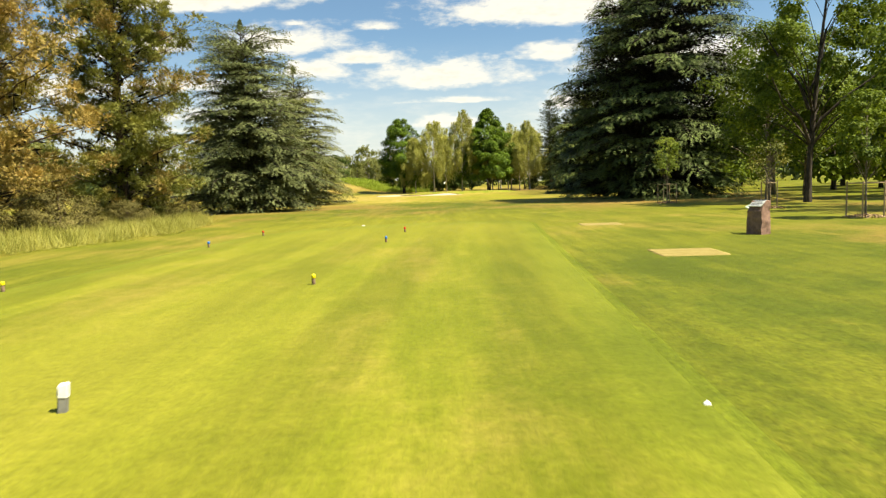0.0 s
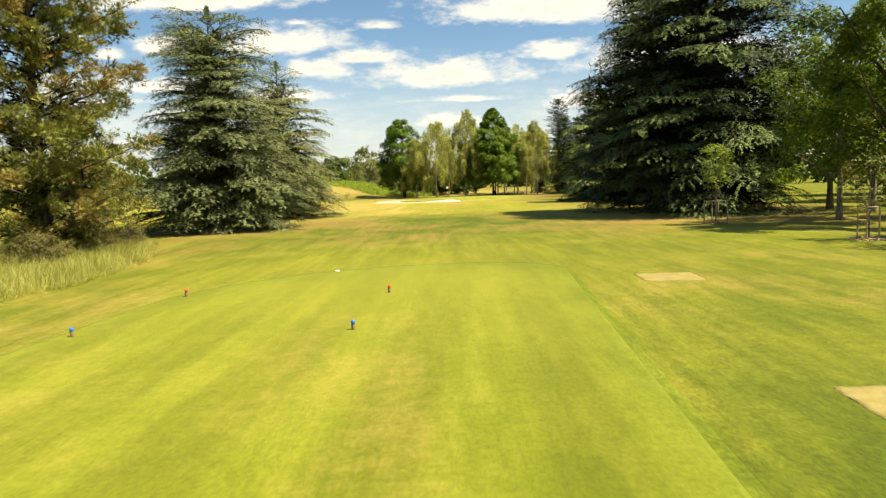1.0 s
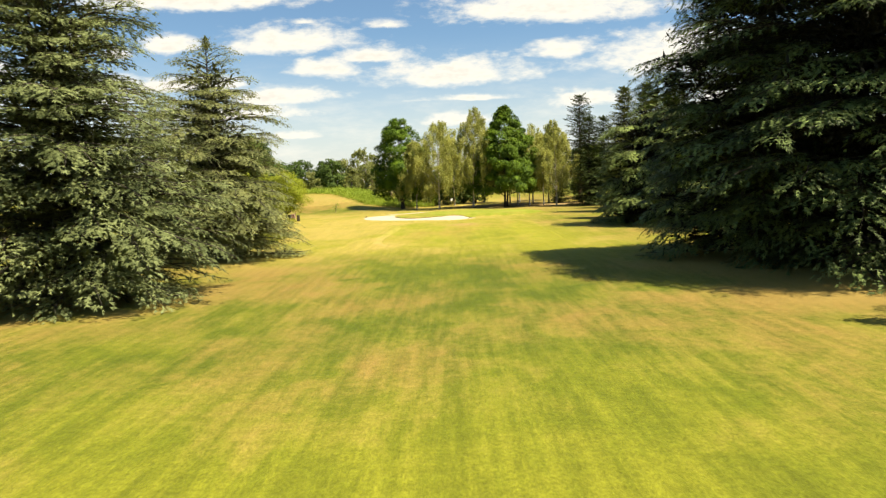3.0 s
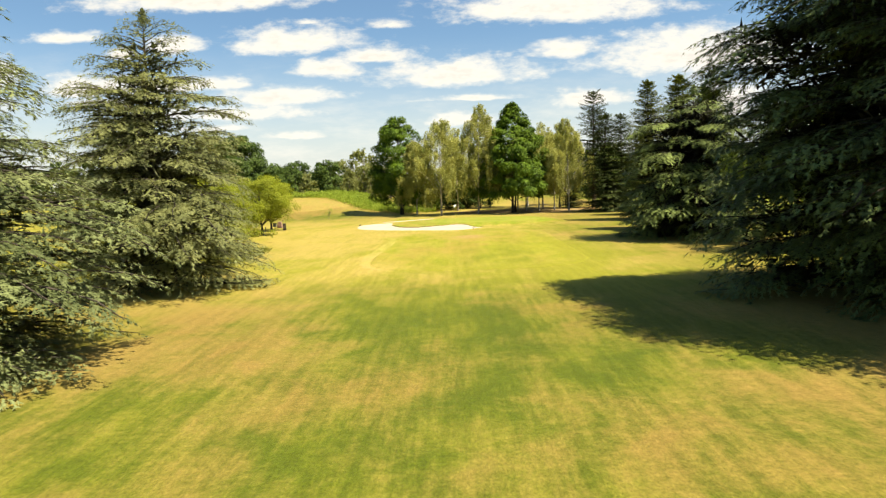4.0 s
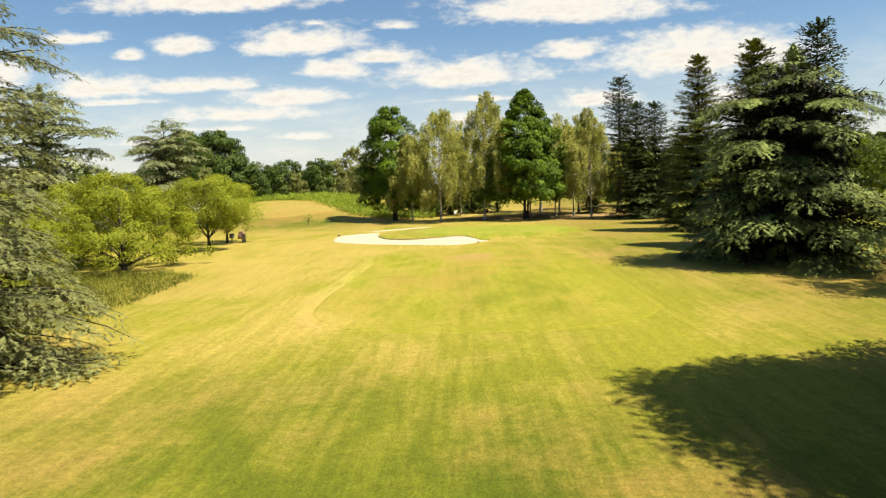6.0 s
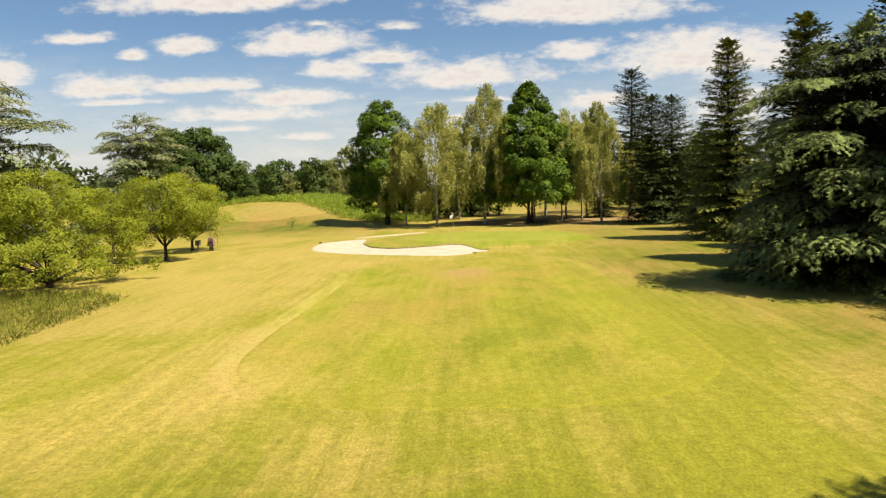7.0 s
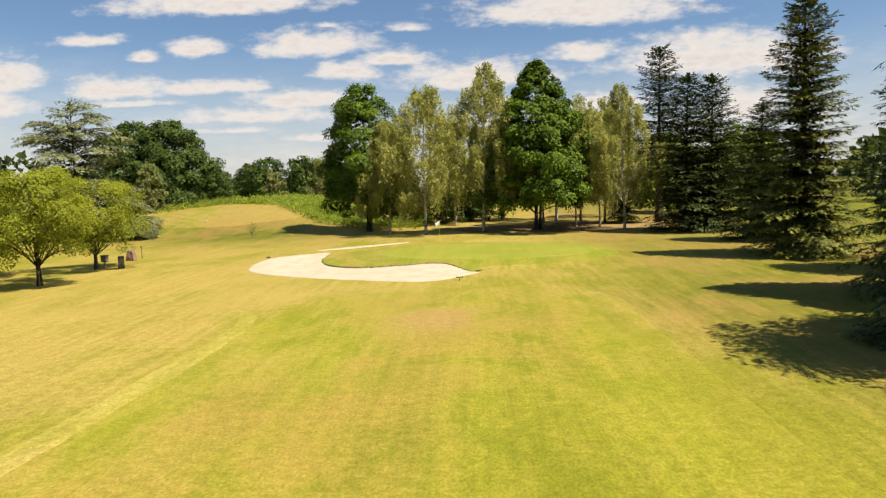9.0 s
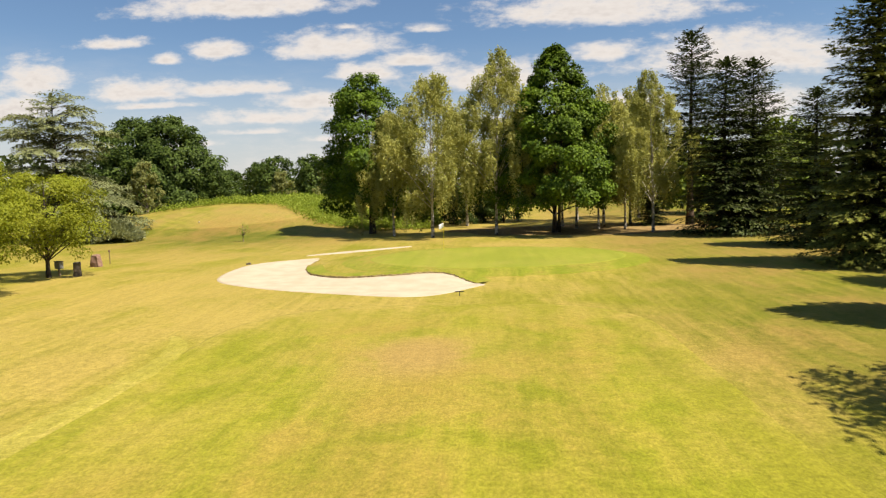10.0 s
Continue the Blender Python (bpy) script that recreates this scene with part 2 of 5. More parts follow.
m, n = material("bunker_sand")
pos = n.add("ShaderNodeTexCoord").outputs["Object"]
rk = n.noise(n.vec("MULTIPLY", pos, (1.0, 5.0, 1.0)), 3.0, 4.0, 0.6)
finish(n, n.mix(n.smooth(n.noise(pos, 0.8, 5.0), 0.3, 0.7), (0.335, 0.284, 0.202), (0.385, 0.335, 0.248)), 0.95, rk, 0.35, 0.04, 0.1)
M_SAND = m
m, n = material("bare_earth")
pos = n.add("ShaderNodeTexCoord").outputs["Object"]
finish(n, n.mix(n.smooth(n.noise(pos, 2.5, 5.0, 0.7), 0.3, 0.7), (0.180, 0.143, 0.045), (0.238, 0.192, 0.068)), 0.95, n.noise(pos, 18.0, 4.0), 0.5, 0.03, 0.1)
M_EARTH = m
m, n = material("turf_face")
pos = n.add("ShaderNodeTexCoord").outputs["Object"]
finish(n, n.mix(n.smooth(n.noise(pos, 6.0, 5.0, 0.7), 0.35, 0.65), (0.21, 0.155, 0.07), (0.44, 0.34, 0.16)), 0.95, n.noise(pos, 20.0, 3.0), 0.8, 0.04, 0.1)
M_LIP = m
m, n = material("leaf_litter")
pos = n.add("ShaderNodeTexCoord").outputs["Object"]
finish(n, n.mix(n.smooth(n.noise(pos, 1.4, 6.0, 0.75), 0.35, 0.65), (0.150, 0.092, 0.036), (0.262, 0.190, 0.078)), 0.95, n.noise(pos, 16.0, 4.0), 0.6, 0.04, 0.1)
M_LITTER = m

F_CEDAR = foliage("blue_cedar_needles", (0.076, 0.095, 0.036), (0.222, 0.252, 0.102), 0.24, 0.45, vary=0.35)
F_CEDAR_OLIVE = foliage("olive_cedar_needles", (0.105, 0.120, 0.046), (0.285, 0.300, 0.118), 0.32, 0.45, vary=0.35)
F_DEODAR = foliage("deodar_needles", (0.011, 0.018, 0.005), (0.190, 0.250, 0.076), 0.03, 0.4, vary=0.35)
F_DEODAR_PALE = foliage("pale_deodar_needles", (0.028, 0.042, 0.011), (0.250, 0.308, 0.088), 0.06, 0.4, vary=0.35)
F_FIR = foliage("fir_needles", (0.024, 0.038, 0.007), (0.240, 0.262, 0.048), 0.10, 0.5, vary=0.5)
F_FIR_PALE = foliage("pale_fir_needles", (0.030, 0.042, 0.008), (0.265, 0.280, 0.052), 0.10, 0.5, vary=0.5)
# near-black twig colour standing in for deep shade inside the crowns
F_INNER = foliage("inner_shade_twigs", (0.008, 0.008, 0.005), (0.030, 0.028, 0.016), 0.02, 0.8)
# olive version, for the softer shade inside the grey cedars
F_INNER_GREEN = foliage("inner_shade_needles", (0.050, 0.055, 0.026), (0.125, 0.130, 0.060), 0.20, 0.8)
F_SPRUCE = foliage("spruce_needles", (0.014, 0.024, 0.006), (0.085, 0.108, 0.024), 0.08, 0.5, vary=0.5)
F_PINE = foliage("pine_needles", (0.085, 0.102, 0.022), (0.265, 0.262, 0.062), 0.20, 0.4, tips=(0.40, 0.26, 0.085), vary=0.35)
F_BROWN = foliage("browned_pine_needles", (0.170, 0.140, 0.035), (0.470, 0.330, 0.105), 0.20, 0.5, tips=(0.20, 0.19, 0.035), vary=0.4)
F_BIRCH = foliage("birch_leaves", (0.235, 0.250, 0.062), (0.430, 0.430, 0.135), 0.42, 0.4, vary=0.35)
F_LIME = foliage("dense_green_leaves", (0.017, 0.044, 0.003), (0.128, 0.200, 0.012), 0.14, 0.5, vary=0.5)
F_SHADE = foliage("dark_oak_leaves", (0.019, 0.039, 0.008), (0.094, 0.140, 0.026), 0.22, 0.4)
F_OAK = foliage("oak_leaves", (0.028, 0.056, 0.006), (0.185, 0.245, 0.030), 0.34, 0.5)
F_APPLE = foliage("orchard_leaves", (0.160, 0.202, 0.014), (0.319, 0.343, 0.043), 0.48, 0.6)
F_SAP = foliage("young_leaves", (0.159, 0.234, 0.030), (0.335, 0.393, 0.084), 0.45, 1.0)
F_FAR = foliage("far_wood_leaves", (0.030, 0.049, 0.016), (0.090, 0.119, 0.036), 0.28, 0.15)
F_PALE = foliage("pale_willow_leaves", (0.133, 0.154, 0.049), (0.265, 0.279, 0.098), 0.42, 0.3)
F_FLATCEDAR = foliage("grey_cedar_needles", (0.120, 0.142, 0.062), (0.275, 0.302, 0.146), 0.26, 0.4, vary=0.4)
F_JUNIPER = foliage("juniper_needles", (0.085, 0.102, 0.046), (0.400, 0.425, 0.220), 0.28, 0.5)
F_FERN = foliage("bracken_fronds", (0.190, 0.265, 0.030), (0.300, 0.365, 0.058), 0.42, 0.5, vary=0.3)
F_SCRUB = foliage("scrub_leaves", (0.060, 0.055, 0.016), (0.185, 0.160, 0.050), 0.2, 0.6, vary=0.5)
F_HAY = foliage("tall_grass_blades", (0.230, 0.245, 0.048), (0.520, 0.490, 0.150), 0.45, 0.9, vary=0.4)
# greens darkened to include the shade under the fruit trees
F_SWARD = foliage("uncut_green_grass", (0.080, 0.098, 0.013), (0.245, 0.250, 0.050), 0.40, 0.5, vary=0.35)
B_DARK = bark_mat("dark_bark", (0.018, 0.014, 0.010), (0.070, 0.055, 0.042))
B_PINE = bark_mat("pine_bark", (0.030, 0.020, 0.013), (0.125, 0.084, 0.054))
B_BIRCH = bark_mat("birch_bark", (0.18, 0.16, 0.13), (0.62, 0.58, 0.50), 5.0, True)
B_GREY = bark_mat("grey_bark", (0.085, 0.070, 0.050), (0.250, 0.205, 0.150))


# ---- mesh helpers ----
def mesh_object(name, verts, faces, mat, parent=None, label="", smooth=False):
    """One mesh object from arrays of corners and of triangles or quads."""
    verts = np.asarray(verts, dtype=np.float32)
    faces = np.asarray(faces, dtype=np.int32)
    k = faces.shape[1]
    me = bpy.data.meshes.new(name)
    me.vertices.add(len(verts))
    me.vertices.foreach_set("co", verts.ravel())
    me.loops.add(faces.size)
    me.loops.foreach_set("vertex_index", faces.ravel())
    me.polygons.add(len(faces))
    me.polygons.foreach_set("loop_start", np.arange(0, faces.size, k, dtype=np.int32))
    me.update(calc_edges=True)
    me.validate()
    if smooth:
        me.polygons.foreach_set("use_smooth", np.ones(len(faces), dtype=bool))
    me.materials.append(mat)
    ob = new(name, me)
    if parent is not None:
        ob.parent = parent
    return tagged(ob, label)


def part(name, bm, mat, parent=None, label="", smooth=False):
    """Link a bmesh as one mesh object under a thing or a part."""
    me = bpy.data.meshes.new(name)
    bmesh.ops.recalc_face_normals(bm, faces=bm.faces[:])
    bm.to_mesh(me)
    bm.free()
    if smooth:
        for p in me.polygons:
            p.use_smooth = True
    me.materials.append(mat)
    ob = new(name, me)
    if parent is not None:
        ob.parent = parent
    return tagged(ob, label)


def unit(v):
    return v / np.maximum(np.linalg.norm(v, axis=-1, keepdims=True), 1e-6)


def tubes(paths, sides=6):
    """Tapered tubes along paths of (points, radii), as one set of corners and quads."""
    V, F, base = [], [], 0
    ang = np.linspace(0, 2 * np.pi, sides, endpoint=False)
    for pts, rad in paths:
        pts, rad = np.asarray(pts, float), np.asarray(rad, float)
        d = unit(np.gradient(pts, axis=0))
        ref = np.where(np.abs(d[:, 2:3]) > 0.9, np.array([[1.0, 0, 0]]), np.array([[0, 0, 1.0]]))
        a = unit(np.cross(d, ref))
        b = np.cross(d, a)
        ring = pts[:, None] + rad[:, None, None] * (np.cos(ang)[None, :, None] * a[:, None] + np.sin(ang)[None, :, None] * b[:, None])
        V.append(ring.reshape(-1, 3))
        i = np.arange(len(pts) - 1)[:, None] * sides
        j = np.arange(sides)[None]
        k = (j + 1) % sides
        F.append(np.stack([base + i + j, base + i + k, base + i + sides + k, base + i + sides + j], -1).reshape(-1, 4))
        base += len(pts) * sides
    return np.concatenate(V), np.concatenate(F)


def sprigs(rng, at, way, length, width, fold=0.25, flat=0.9, face=None):
    """Leaf-shaped blades: two triangles each, folded along the middle."""
    n = len(at)
    way = unit(way)
    if face is None:
        face = rng.normal(size=(n, 3)) + np.array([0, 0, flat])
    side = unit(np.cross(way, unit(face)))
    up = np.cross(side, way)
    l = np.asarray(length).reshape(-1, 1) * np.ones((n, 1))
    wd = np.asarray(width).reshape(-1, 1) * np.ones((n, 1))
    mid = at + way * l * 0.45 + up * wd * fold
    V = np.stack([at, mid + side * wd * 0.5, at + way * l, mid - side * wd * 0.5], 1).reshape(-1, 3)
    i = np.arange(n)[:, None] * 4
    F = np.stack([i + np.array([[0, 1, 2]]), i + np.array([[0, 2, 3]])], 1).reshape(-1, 3)
    return V, F


def fans(rng, at, way, length, width, flat=2.2, face=None):
    """Needle sprays: three thin blades spread from one foot, nearly level."""
    n = len(at)
    way = unit(way)
    if face is None:
        face = rng.normal(size=(n, 3)) + np.array([0, 0, flat])
    side = unit(np.cross(way, unit(face)))
    up = np.cross(side, way)
    V = []
    for ang in (-0.62, 0.0, 0.62):
        a = ang + rng.normal(0, 0.12, (n, 1))
        d = way * np.cos(a) + side * np.sin(a) + up * rng.normal(0, 0.12, (n, 1))
        e = side * np.cos(a) - way * np.sin(a)
        l = np.asarray(length).reshape(-1, 1) * (1.0 if ang == 0 else 0.72)
        w2 = np.asarray(width).reshape(-1, 1) * 0.5
        foot = at + way * l * (0.0 if ang == 0 else 0.25)
        V.append(np.stack([foot + e * w2, foot + d * l, foot - e * w2], 1))
    V = np.stack(V, 1).reshape(-1, 3)
    return V, np.arange(len(V)).reshape(-1, 3)


def conifer(name, label, category, seed, height, profile, needles, bark, count, style, spray=0.3, width=0.07, boughs_set=200, gap=0.0,
            group="", fine=True, lean=0.0, tops=1, inner=2500, start=0.03, plate=1.0, dead=None, bunch=1.0):
    """A conifer of boughs set round the stem. profile: how far the boughs reach, in metres, at shares of the height.
    style: 'cedar' level shelves, 'deodar' arching boughs with hanging tips, 'fir' dense whorls, 'pine' open tufts."""
    rng = np.random.default_rng(seed)
    root = tagged(new(name), label, category, group)
    pf, pr = np.array(profile, float).T
    hs = np.linspace(0, 1, 9)
    bend = rng.normal(0, 0.010 * height, 2)
    trunk_pts = np.stack([bend[0] * hs ** 2 + lean * hs * height, bend[1] * hs ** 2, hs * height * 0.985], 1)
    tr = 0.018 * height * (1 - hs) ** 0.9 + 0.015
    tr[0] *= 1.3
    paths = [(trunk_pts, tr)]
    # further leaders beside the main one give a blunt, many-headed top
    heads = [(0.0, 0.0, 1.0)]
    for k in range(1, tops):
        az = rng.uniform(0, 6.28)
        off = 0.055 * height * rng.uniform(0.6, 1.2)
        heads.append((off * math.cos(az), off * math.sin(az), rng.uniform(0.88, 0.96)))
    for hx, hy, hh in heads[1:]:
        u = np.linspace(0, 1, 6)[:, None]
        a0 = trunk_pts[4]
        b0_ = np.array([trunk_pts[-1, 0] + hx, trunk_pts[-1, 1] + hy, hh * height])
        pts = a0 + (b0_ - a0) * u
        pts[:, :2] += np.array([hx, hy]) * (0.5 * np.sin(np.pi * u))
        paths.append((pts, 0.10 * (1 - 0.9 * u[:, 0])))
    boughs = []
    if style in ("cedar", "deodar"):
        lobe = rng.uniform(0, 6.28, 3)
        for i in range(boughs_set):
            f = start + (1 - start) * min(0.985, (i + rng.uniform(0, 1)) / boughs_set) ** 1.12
            az = i * 2.39996 + (rng.uniform(-0.5, 0.5) if style == "cedar" else rng.uniform(-0.2, 0.2))
            reach = np.interp(f, pf, pr)
            uneven = 0.13 if style == "cedar" else 0.07
            reach *= 1 + uneven * math.sin(2 * az + 8 * f + lobe[0]) + uneven * math.sin(3 * az - 13 * f + lobe[1])
            if rng.random() < gap:
                continue
            boughs.append((f * height, az, max(0.3, reach * (rng.uniform(0.55, 1.0) if rng.random() < 0.62 else rng.uniform(0.96, 1.12)))))
    else:
        levels = boughs_set
        for i in range(levels):
            f = start + (1 - start) * (max(0.0, i + rng.uniform(-0.3, 0.3)) / levels) ** 0.95
            f = min(max(f, start), 0.985)
            reach = np.interp(f, pf, pr)
            k = max(6, int(round({"fir": 11, "pine": 6}[style] * (0.62 + 0.5 * (1 - f)))))
            turn = rng.uniform(0, 2 * np.pi)
            for j in range(k):
                if rng.random() < gap:
                    continue
                az = turn + 2 * np.pi * (j + rng.uniform(-0.32, 0.32)) / k
                ln = max(0.22, reach * rng.uniform(0.45 if style == "pine" else 0.62, 1.12))
                boughs.append((f * height + rng.uniform(-0.35, 0.35) * height / levels, az, ln))
    AT, WAY, FACE, LEN, WID, INNER, PLATES = [], [], [], [], [], [], []
    up_ = np.array([0, 0, 1.0])
    ss = np.linspace(0, 1, 9)

    def bough(c0, az, ln, rise, drop, bare):
        """One bough: its stem, and where its foliage begins."""
        d = np.array([math.cos(az), math.sin(az), 0.0])
        q = np.array([-math.sin(az), math.cos(az), 0.0])
        zz = ln * (rise * ss - drop * ss ** 2.5)
        if c0[2] < 3.6:
            zz = np.maximum(zz, 0.25 + 0.12 * rng.uniform(0, 1) - c0[2])
        pts = c0 + d * (ss * ln)[:, None] + up_ * zz[:, None]
        pts[1:-1] += q * rng.normal(0, 0.015 * ln, (7, 1))
        paths.append((pts, (0.012 + 0.012 * ln) * (1 - 0.88 * ss)))
        PLATES.append((pts, d, q, ln, bare))
        return pts

    for z0, az, ln in boughs:
        f = z0 / height
        if style == "cedar":
            rise, drop = min(0.18, 0.04 + 1.2 * f) + 0.50 * f ** 1.6, 0.34
        elif style == "deodar":
            rise, drop = min(0.20, 0.05 + 1.5 * f) + 0.28 * f, 0.38
        elif style == "fir":
            rise, drop = 0.02 + 0.30 * f * f, 0.20 - 0.36 * f
        else:
            rise, drop = 0.25 + 0.5 * f, 0.0
        rise += rng.normal(0, 0.06)
        c0 = np.array([bend[0] * f ** 2 + lean * z0, bend[1] * f ** 2, z0])
        if f > 0.62 and tops > 1:
            hx, hy, hh = heads[rng.integers(0, tops)]
            c0 = c0 + np.array([hx, hy, 0]) * min(1.0, (f - 0.5) / 0.35)
            if f > hh:
                c0[2] = hh * height * rng.uniform(0.9, 1.0)
        long_ = style in ("cedar", "deodar") and ln > 2.6
        pts = bough(c0, az, ln, rise, drop, (0.30 if style == "cedar" else 0.45) if long_ else 0.12)
        INNER.append((pts, ln))
        if long_:
            # side boughs that fan out from the middle of a long one
            for hand in (-1, 1, -1, 1)[: 2 if ln < 4.5 else 4]:
                i = rng.integers(2, 6)
                left_ = ln * (1 - ss[i])
                bough(pts[i], az + hand * bunch * rng.uniform(0.38, 0.75), max(0.8, left_ * rng.uniform(0.7, 0.98)), rise * 0.35 + rng.normal(0.02, 0.05), drop * 0.62, 0.1)
    if style == "pine":
        total = sum(b[3] ** 1.35 for b in PLATES)
    else:
        share = (lambda ln, bare: (ln + 0.5) ** 0.9) if style == "fir" else (lambda ln, bare: min(ln, 3.2) * ln * (1 - bare))
        total = sum(share(b[3], b[4]) for b in PLATES)
    for pts, d, q, ln, bare in PLATES:
        if style == "pine":
            # tufts like brushes at the ends of side twigs
            m = int(count * ln ** 1.35 / total)
            tw = max(4, int(2.7 * ln))
            s = rng.uniform(0.22, 1.0, tw)
            lat = rng.uniform(-1, 1, tw) * (0.20 + 0.42 * ln * s * (1.15 - s))
            cen = np.stack([np.interp(s, ss, pts[:, c]) for c in range(3)], 1) + q * lat[:, None]
            cen[:, 2] += rng.normal(0.12, 0.22, tw)
            big_ = rng.uniform(0.6, 1.35, tw)
            idx = rng.choice(tw, m, p=big_ ** 2 / (big_ ** 2).sum())
            away = unit(rng.normal(size=(m, 3)) + d * 0.5 + np.array([0, 0, 0.75]))
            AT.append(cen[idx] + away * (big_[idx] * rng.uniform(0.05, 0.42, m))[:, None] * np.array([1.2, 1.2, 0.8]))
            WAY.append(away + rng.normal(0, 0.2, (m, 3)))
            FACE.append(rng.normal(size=(m, 3)) + up_ * 0.7)
        else:
            # a flat feathered plate: side twigs to both sides, needles along each, a fringe hanging below its rim
            m = int(count * share(ln, bare) / total)
            k = max(8, int((1 - bare) * ln / {"cedar": 0.13, "deodar": 0.15, "fir": 0.13}[style]))
            s = np.linspace(bare, 1.0, k) + rng.uniform(-0.4, 0.4, k) / k
            s = np.clip(s, 0.04, 1.0)
            side = np.where(np.arange(k) % 2 == 0, 1.0, -1.0)
            side[-1] *= 0.1
            spread_ = rng.uniform(0.65, 1.0, k) * side
            t = (s - bare) / (1 - bare)
            cap = plate * {"cedar": 0.95, "deodar": 1.05, "fir": 0.8}[style]
            fl = np.minimum(cap, 0.36 * plate * ln) * (0.35 + 0.65 * np.sin(np.pi * np.clip(0.12 + 0.62 * t, 0, 1))) * rng.uniform(0.7, 1.15, k)
            fl = np.maximum(0.24, fl * np.minimum(1.0, 0.55 + 2.0 * (1 - t)))
            dirs_ = d[None] * np.cos(spread_)[:, None] + q[None] * np.sin(spread_)[:, None]
            foot = np.stack([np.interp(s, ss, pts[:, c]) for c in range(3)], 1)
            slope = np.interp(s, ss, np.gradient(pts[:, 2], ss * ln))
            dirs_[:, 2] = slope * np.cos(spread_)
            bow = {"cedar": 0.26, "deodar": 0.30, "fir": 0.20}[style] * rng.uniform(0.6, 1.4, k)
            pick = rng.choice(k, m, p=fl / fl.sum())
            u = rng.uniform(0.0, 1, m) ** 0.85
            p = foot[pick] + dirs_[pick] * (fl[pick] * u)[:, None]
            p[:, 2] += fl[pick] * (0.10 * u - bow[pick] * u ** 2)
            cross_ = unit(np.stack([-dirs_[pick, 1], dirs_[pick, 0], np.zeros(m)], 1))
            hand = rng.choice([-1.0, 1.0], m)
            fwd = dirs_[pick] + cross_ * (hand * rng.uniform(0.25, 0.75, m))[:, None]
            fwd[:, 2] += 0.10 - 2 * bow[pick] * u + rng.normal(0, 0.08, m)
            fringe = rng.random(m) < {"cedar": 0.22, "deodar": 0.20, "fir": 0.16}[style]
            fall = np.where(fringe, rng.uniform(0.0, {"cedar": 0.16, "deodar": 0.22, "fir": 0.14}[style], m), 0.0)
            p[:, 2] -= fall
            fwd[:, 2] -= np.where(fringe, {"cedar": 0.45, "deodar": 0.9, "fir": 0.4}[style], 0.0)
            if style == "cedar":
                # bristling sprays that stand up from the plate
                stand_ = ~fringe & (rng.random(m) < 0.10)
                p[:, 2] += np.where(stand_, rng.uniform(0, 0.12, m), 0.0)
                fwd[:, 2] += np.where(stand_, rng.uniform(0.2, 0.6, m), 0.0)
                fringe = fringe | stand_
            nrm = np.stack([-slope[pick] * d[0], -slope[pick] * d[1], np.ones(m)], 1) + dirs_[pick] * (2 * bow[pick] * u)[:, None]
            nrm += rng.normal(0, 0.16, (m, 3)) + np.where(fringe[:, None], rng.normal(0, 0.3, (m, 3)) + 0.6 * d, 0.0)
            AT.append(p)
            WAY.append(fwd)
            FACE.append(nrm)
        LEN.append(rng.uniform(0.6, 1.25, m) * spray)
        WID.append(rng.uniform(0.7, 1.2, m) * width)
    # leaders
    for hx, hy, hh in heads:
        m = int(count * 0.004) + 60
        v = rng.uniform(0.94, 1.0, m) * hh
        thin = 0.02 + 0.9 * np.clip(hh - v, 0, 1) * height * 0.25
        AT.append(np.stack([trunk_pts[-1, 0] + hx + rng.normal(0, 1, m) * thin, trunk_pts[-1, 1] + hy + rng.normal(0, 1, m) * thin, v * height], 1))
        WAY.append(rng.normal(0, 0.5, (m, 3)) + np.array([0, 0, 0.8]))
        FACE.append(rng.normal(size=(m, 3)))
        LEN.append(np.full(m, spray * 0.7))
        WID.append(np.full(m, width * 0.8))
    AT, WAY, FACE, LEN, WID = (np.concatenate(a) for a in (AT, WAY, FACE, LEN, WID))
    AT[:, 2] = np.maximum(AT[:, 2], 0.12)
    if fine:
        V, F = fans(rng, AT, WAY, LEN, WID, face=FACE)
    else:
        V, F = sprigs(rng, AT, WAY, LEN, WID, 0.2, face=FACE)
    V[:, 2] = np.maximum(V[:, 2], 0.03)
    mesh_object("crown", V, F, needles, root)
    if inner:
        # twigs close to the stem, their dark colour painting the shade inside the crown
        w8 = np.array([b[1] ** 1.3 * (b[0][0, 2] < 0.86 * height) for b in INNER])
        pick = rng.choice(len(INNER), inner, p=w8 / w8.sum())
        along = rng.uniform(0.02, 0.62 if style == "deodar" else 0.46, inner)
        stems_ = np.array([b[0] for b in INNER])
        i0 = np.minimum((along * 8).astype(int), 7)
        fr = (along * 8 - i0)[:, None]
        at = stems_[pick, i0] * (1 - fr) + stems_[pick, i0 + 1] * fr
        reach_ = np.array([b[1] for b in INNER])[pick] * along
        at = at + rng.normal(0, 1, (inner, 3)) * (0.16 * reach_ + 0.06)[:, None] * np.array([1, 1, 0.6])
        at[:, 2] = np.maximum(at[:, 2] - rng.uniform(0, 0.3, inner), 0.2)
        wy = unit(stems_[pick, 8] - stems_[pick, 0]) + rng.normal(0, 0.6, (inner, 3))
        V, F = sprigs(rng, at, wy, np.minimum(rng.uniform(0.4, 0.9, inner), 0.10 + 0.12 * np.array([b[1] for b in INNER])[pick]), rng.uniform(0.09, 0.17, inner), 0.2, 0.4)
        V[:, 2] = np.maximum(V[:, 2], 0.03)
        tagged(mesh_object("inner_shade", V, F, dead or F_INNER, root, "inner twigs coloured dark for the shade inside the crown"), kind="stuff")
    V, F = tubes(paths[:1], 8)
    mesh_object("trunk", V, F, bark, root, smooth=True)
    V, F = tubes(paths[1:], 3)
    tagged(mesh_object("branch_frame", V, F, bark, root, smooth=True), kind="stuff")
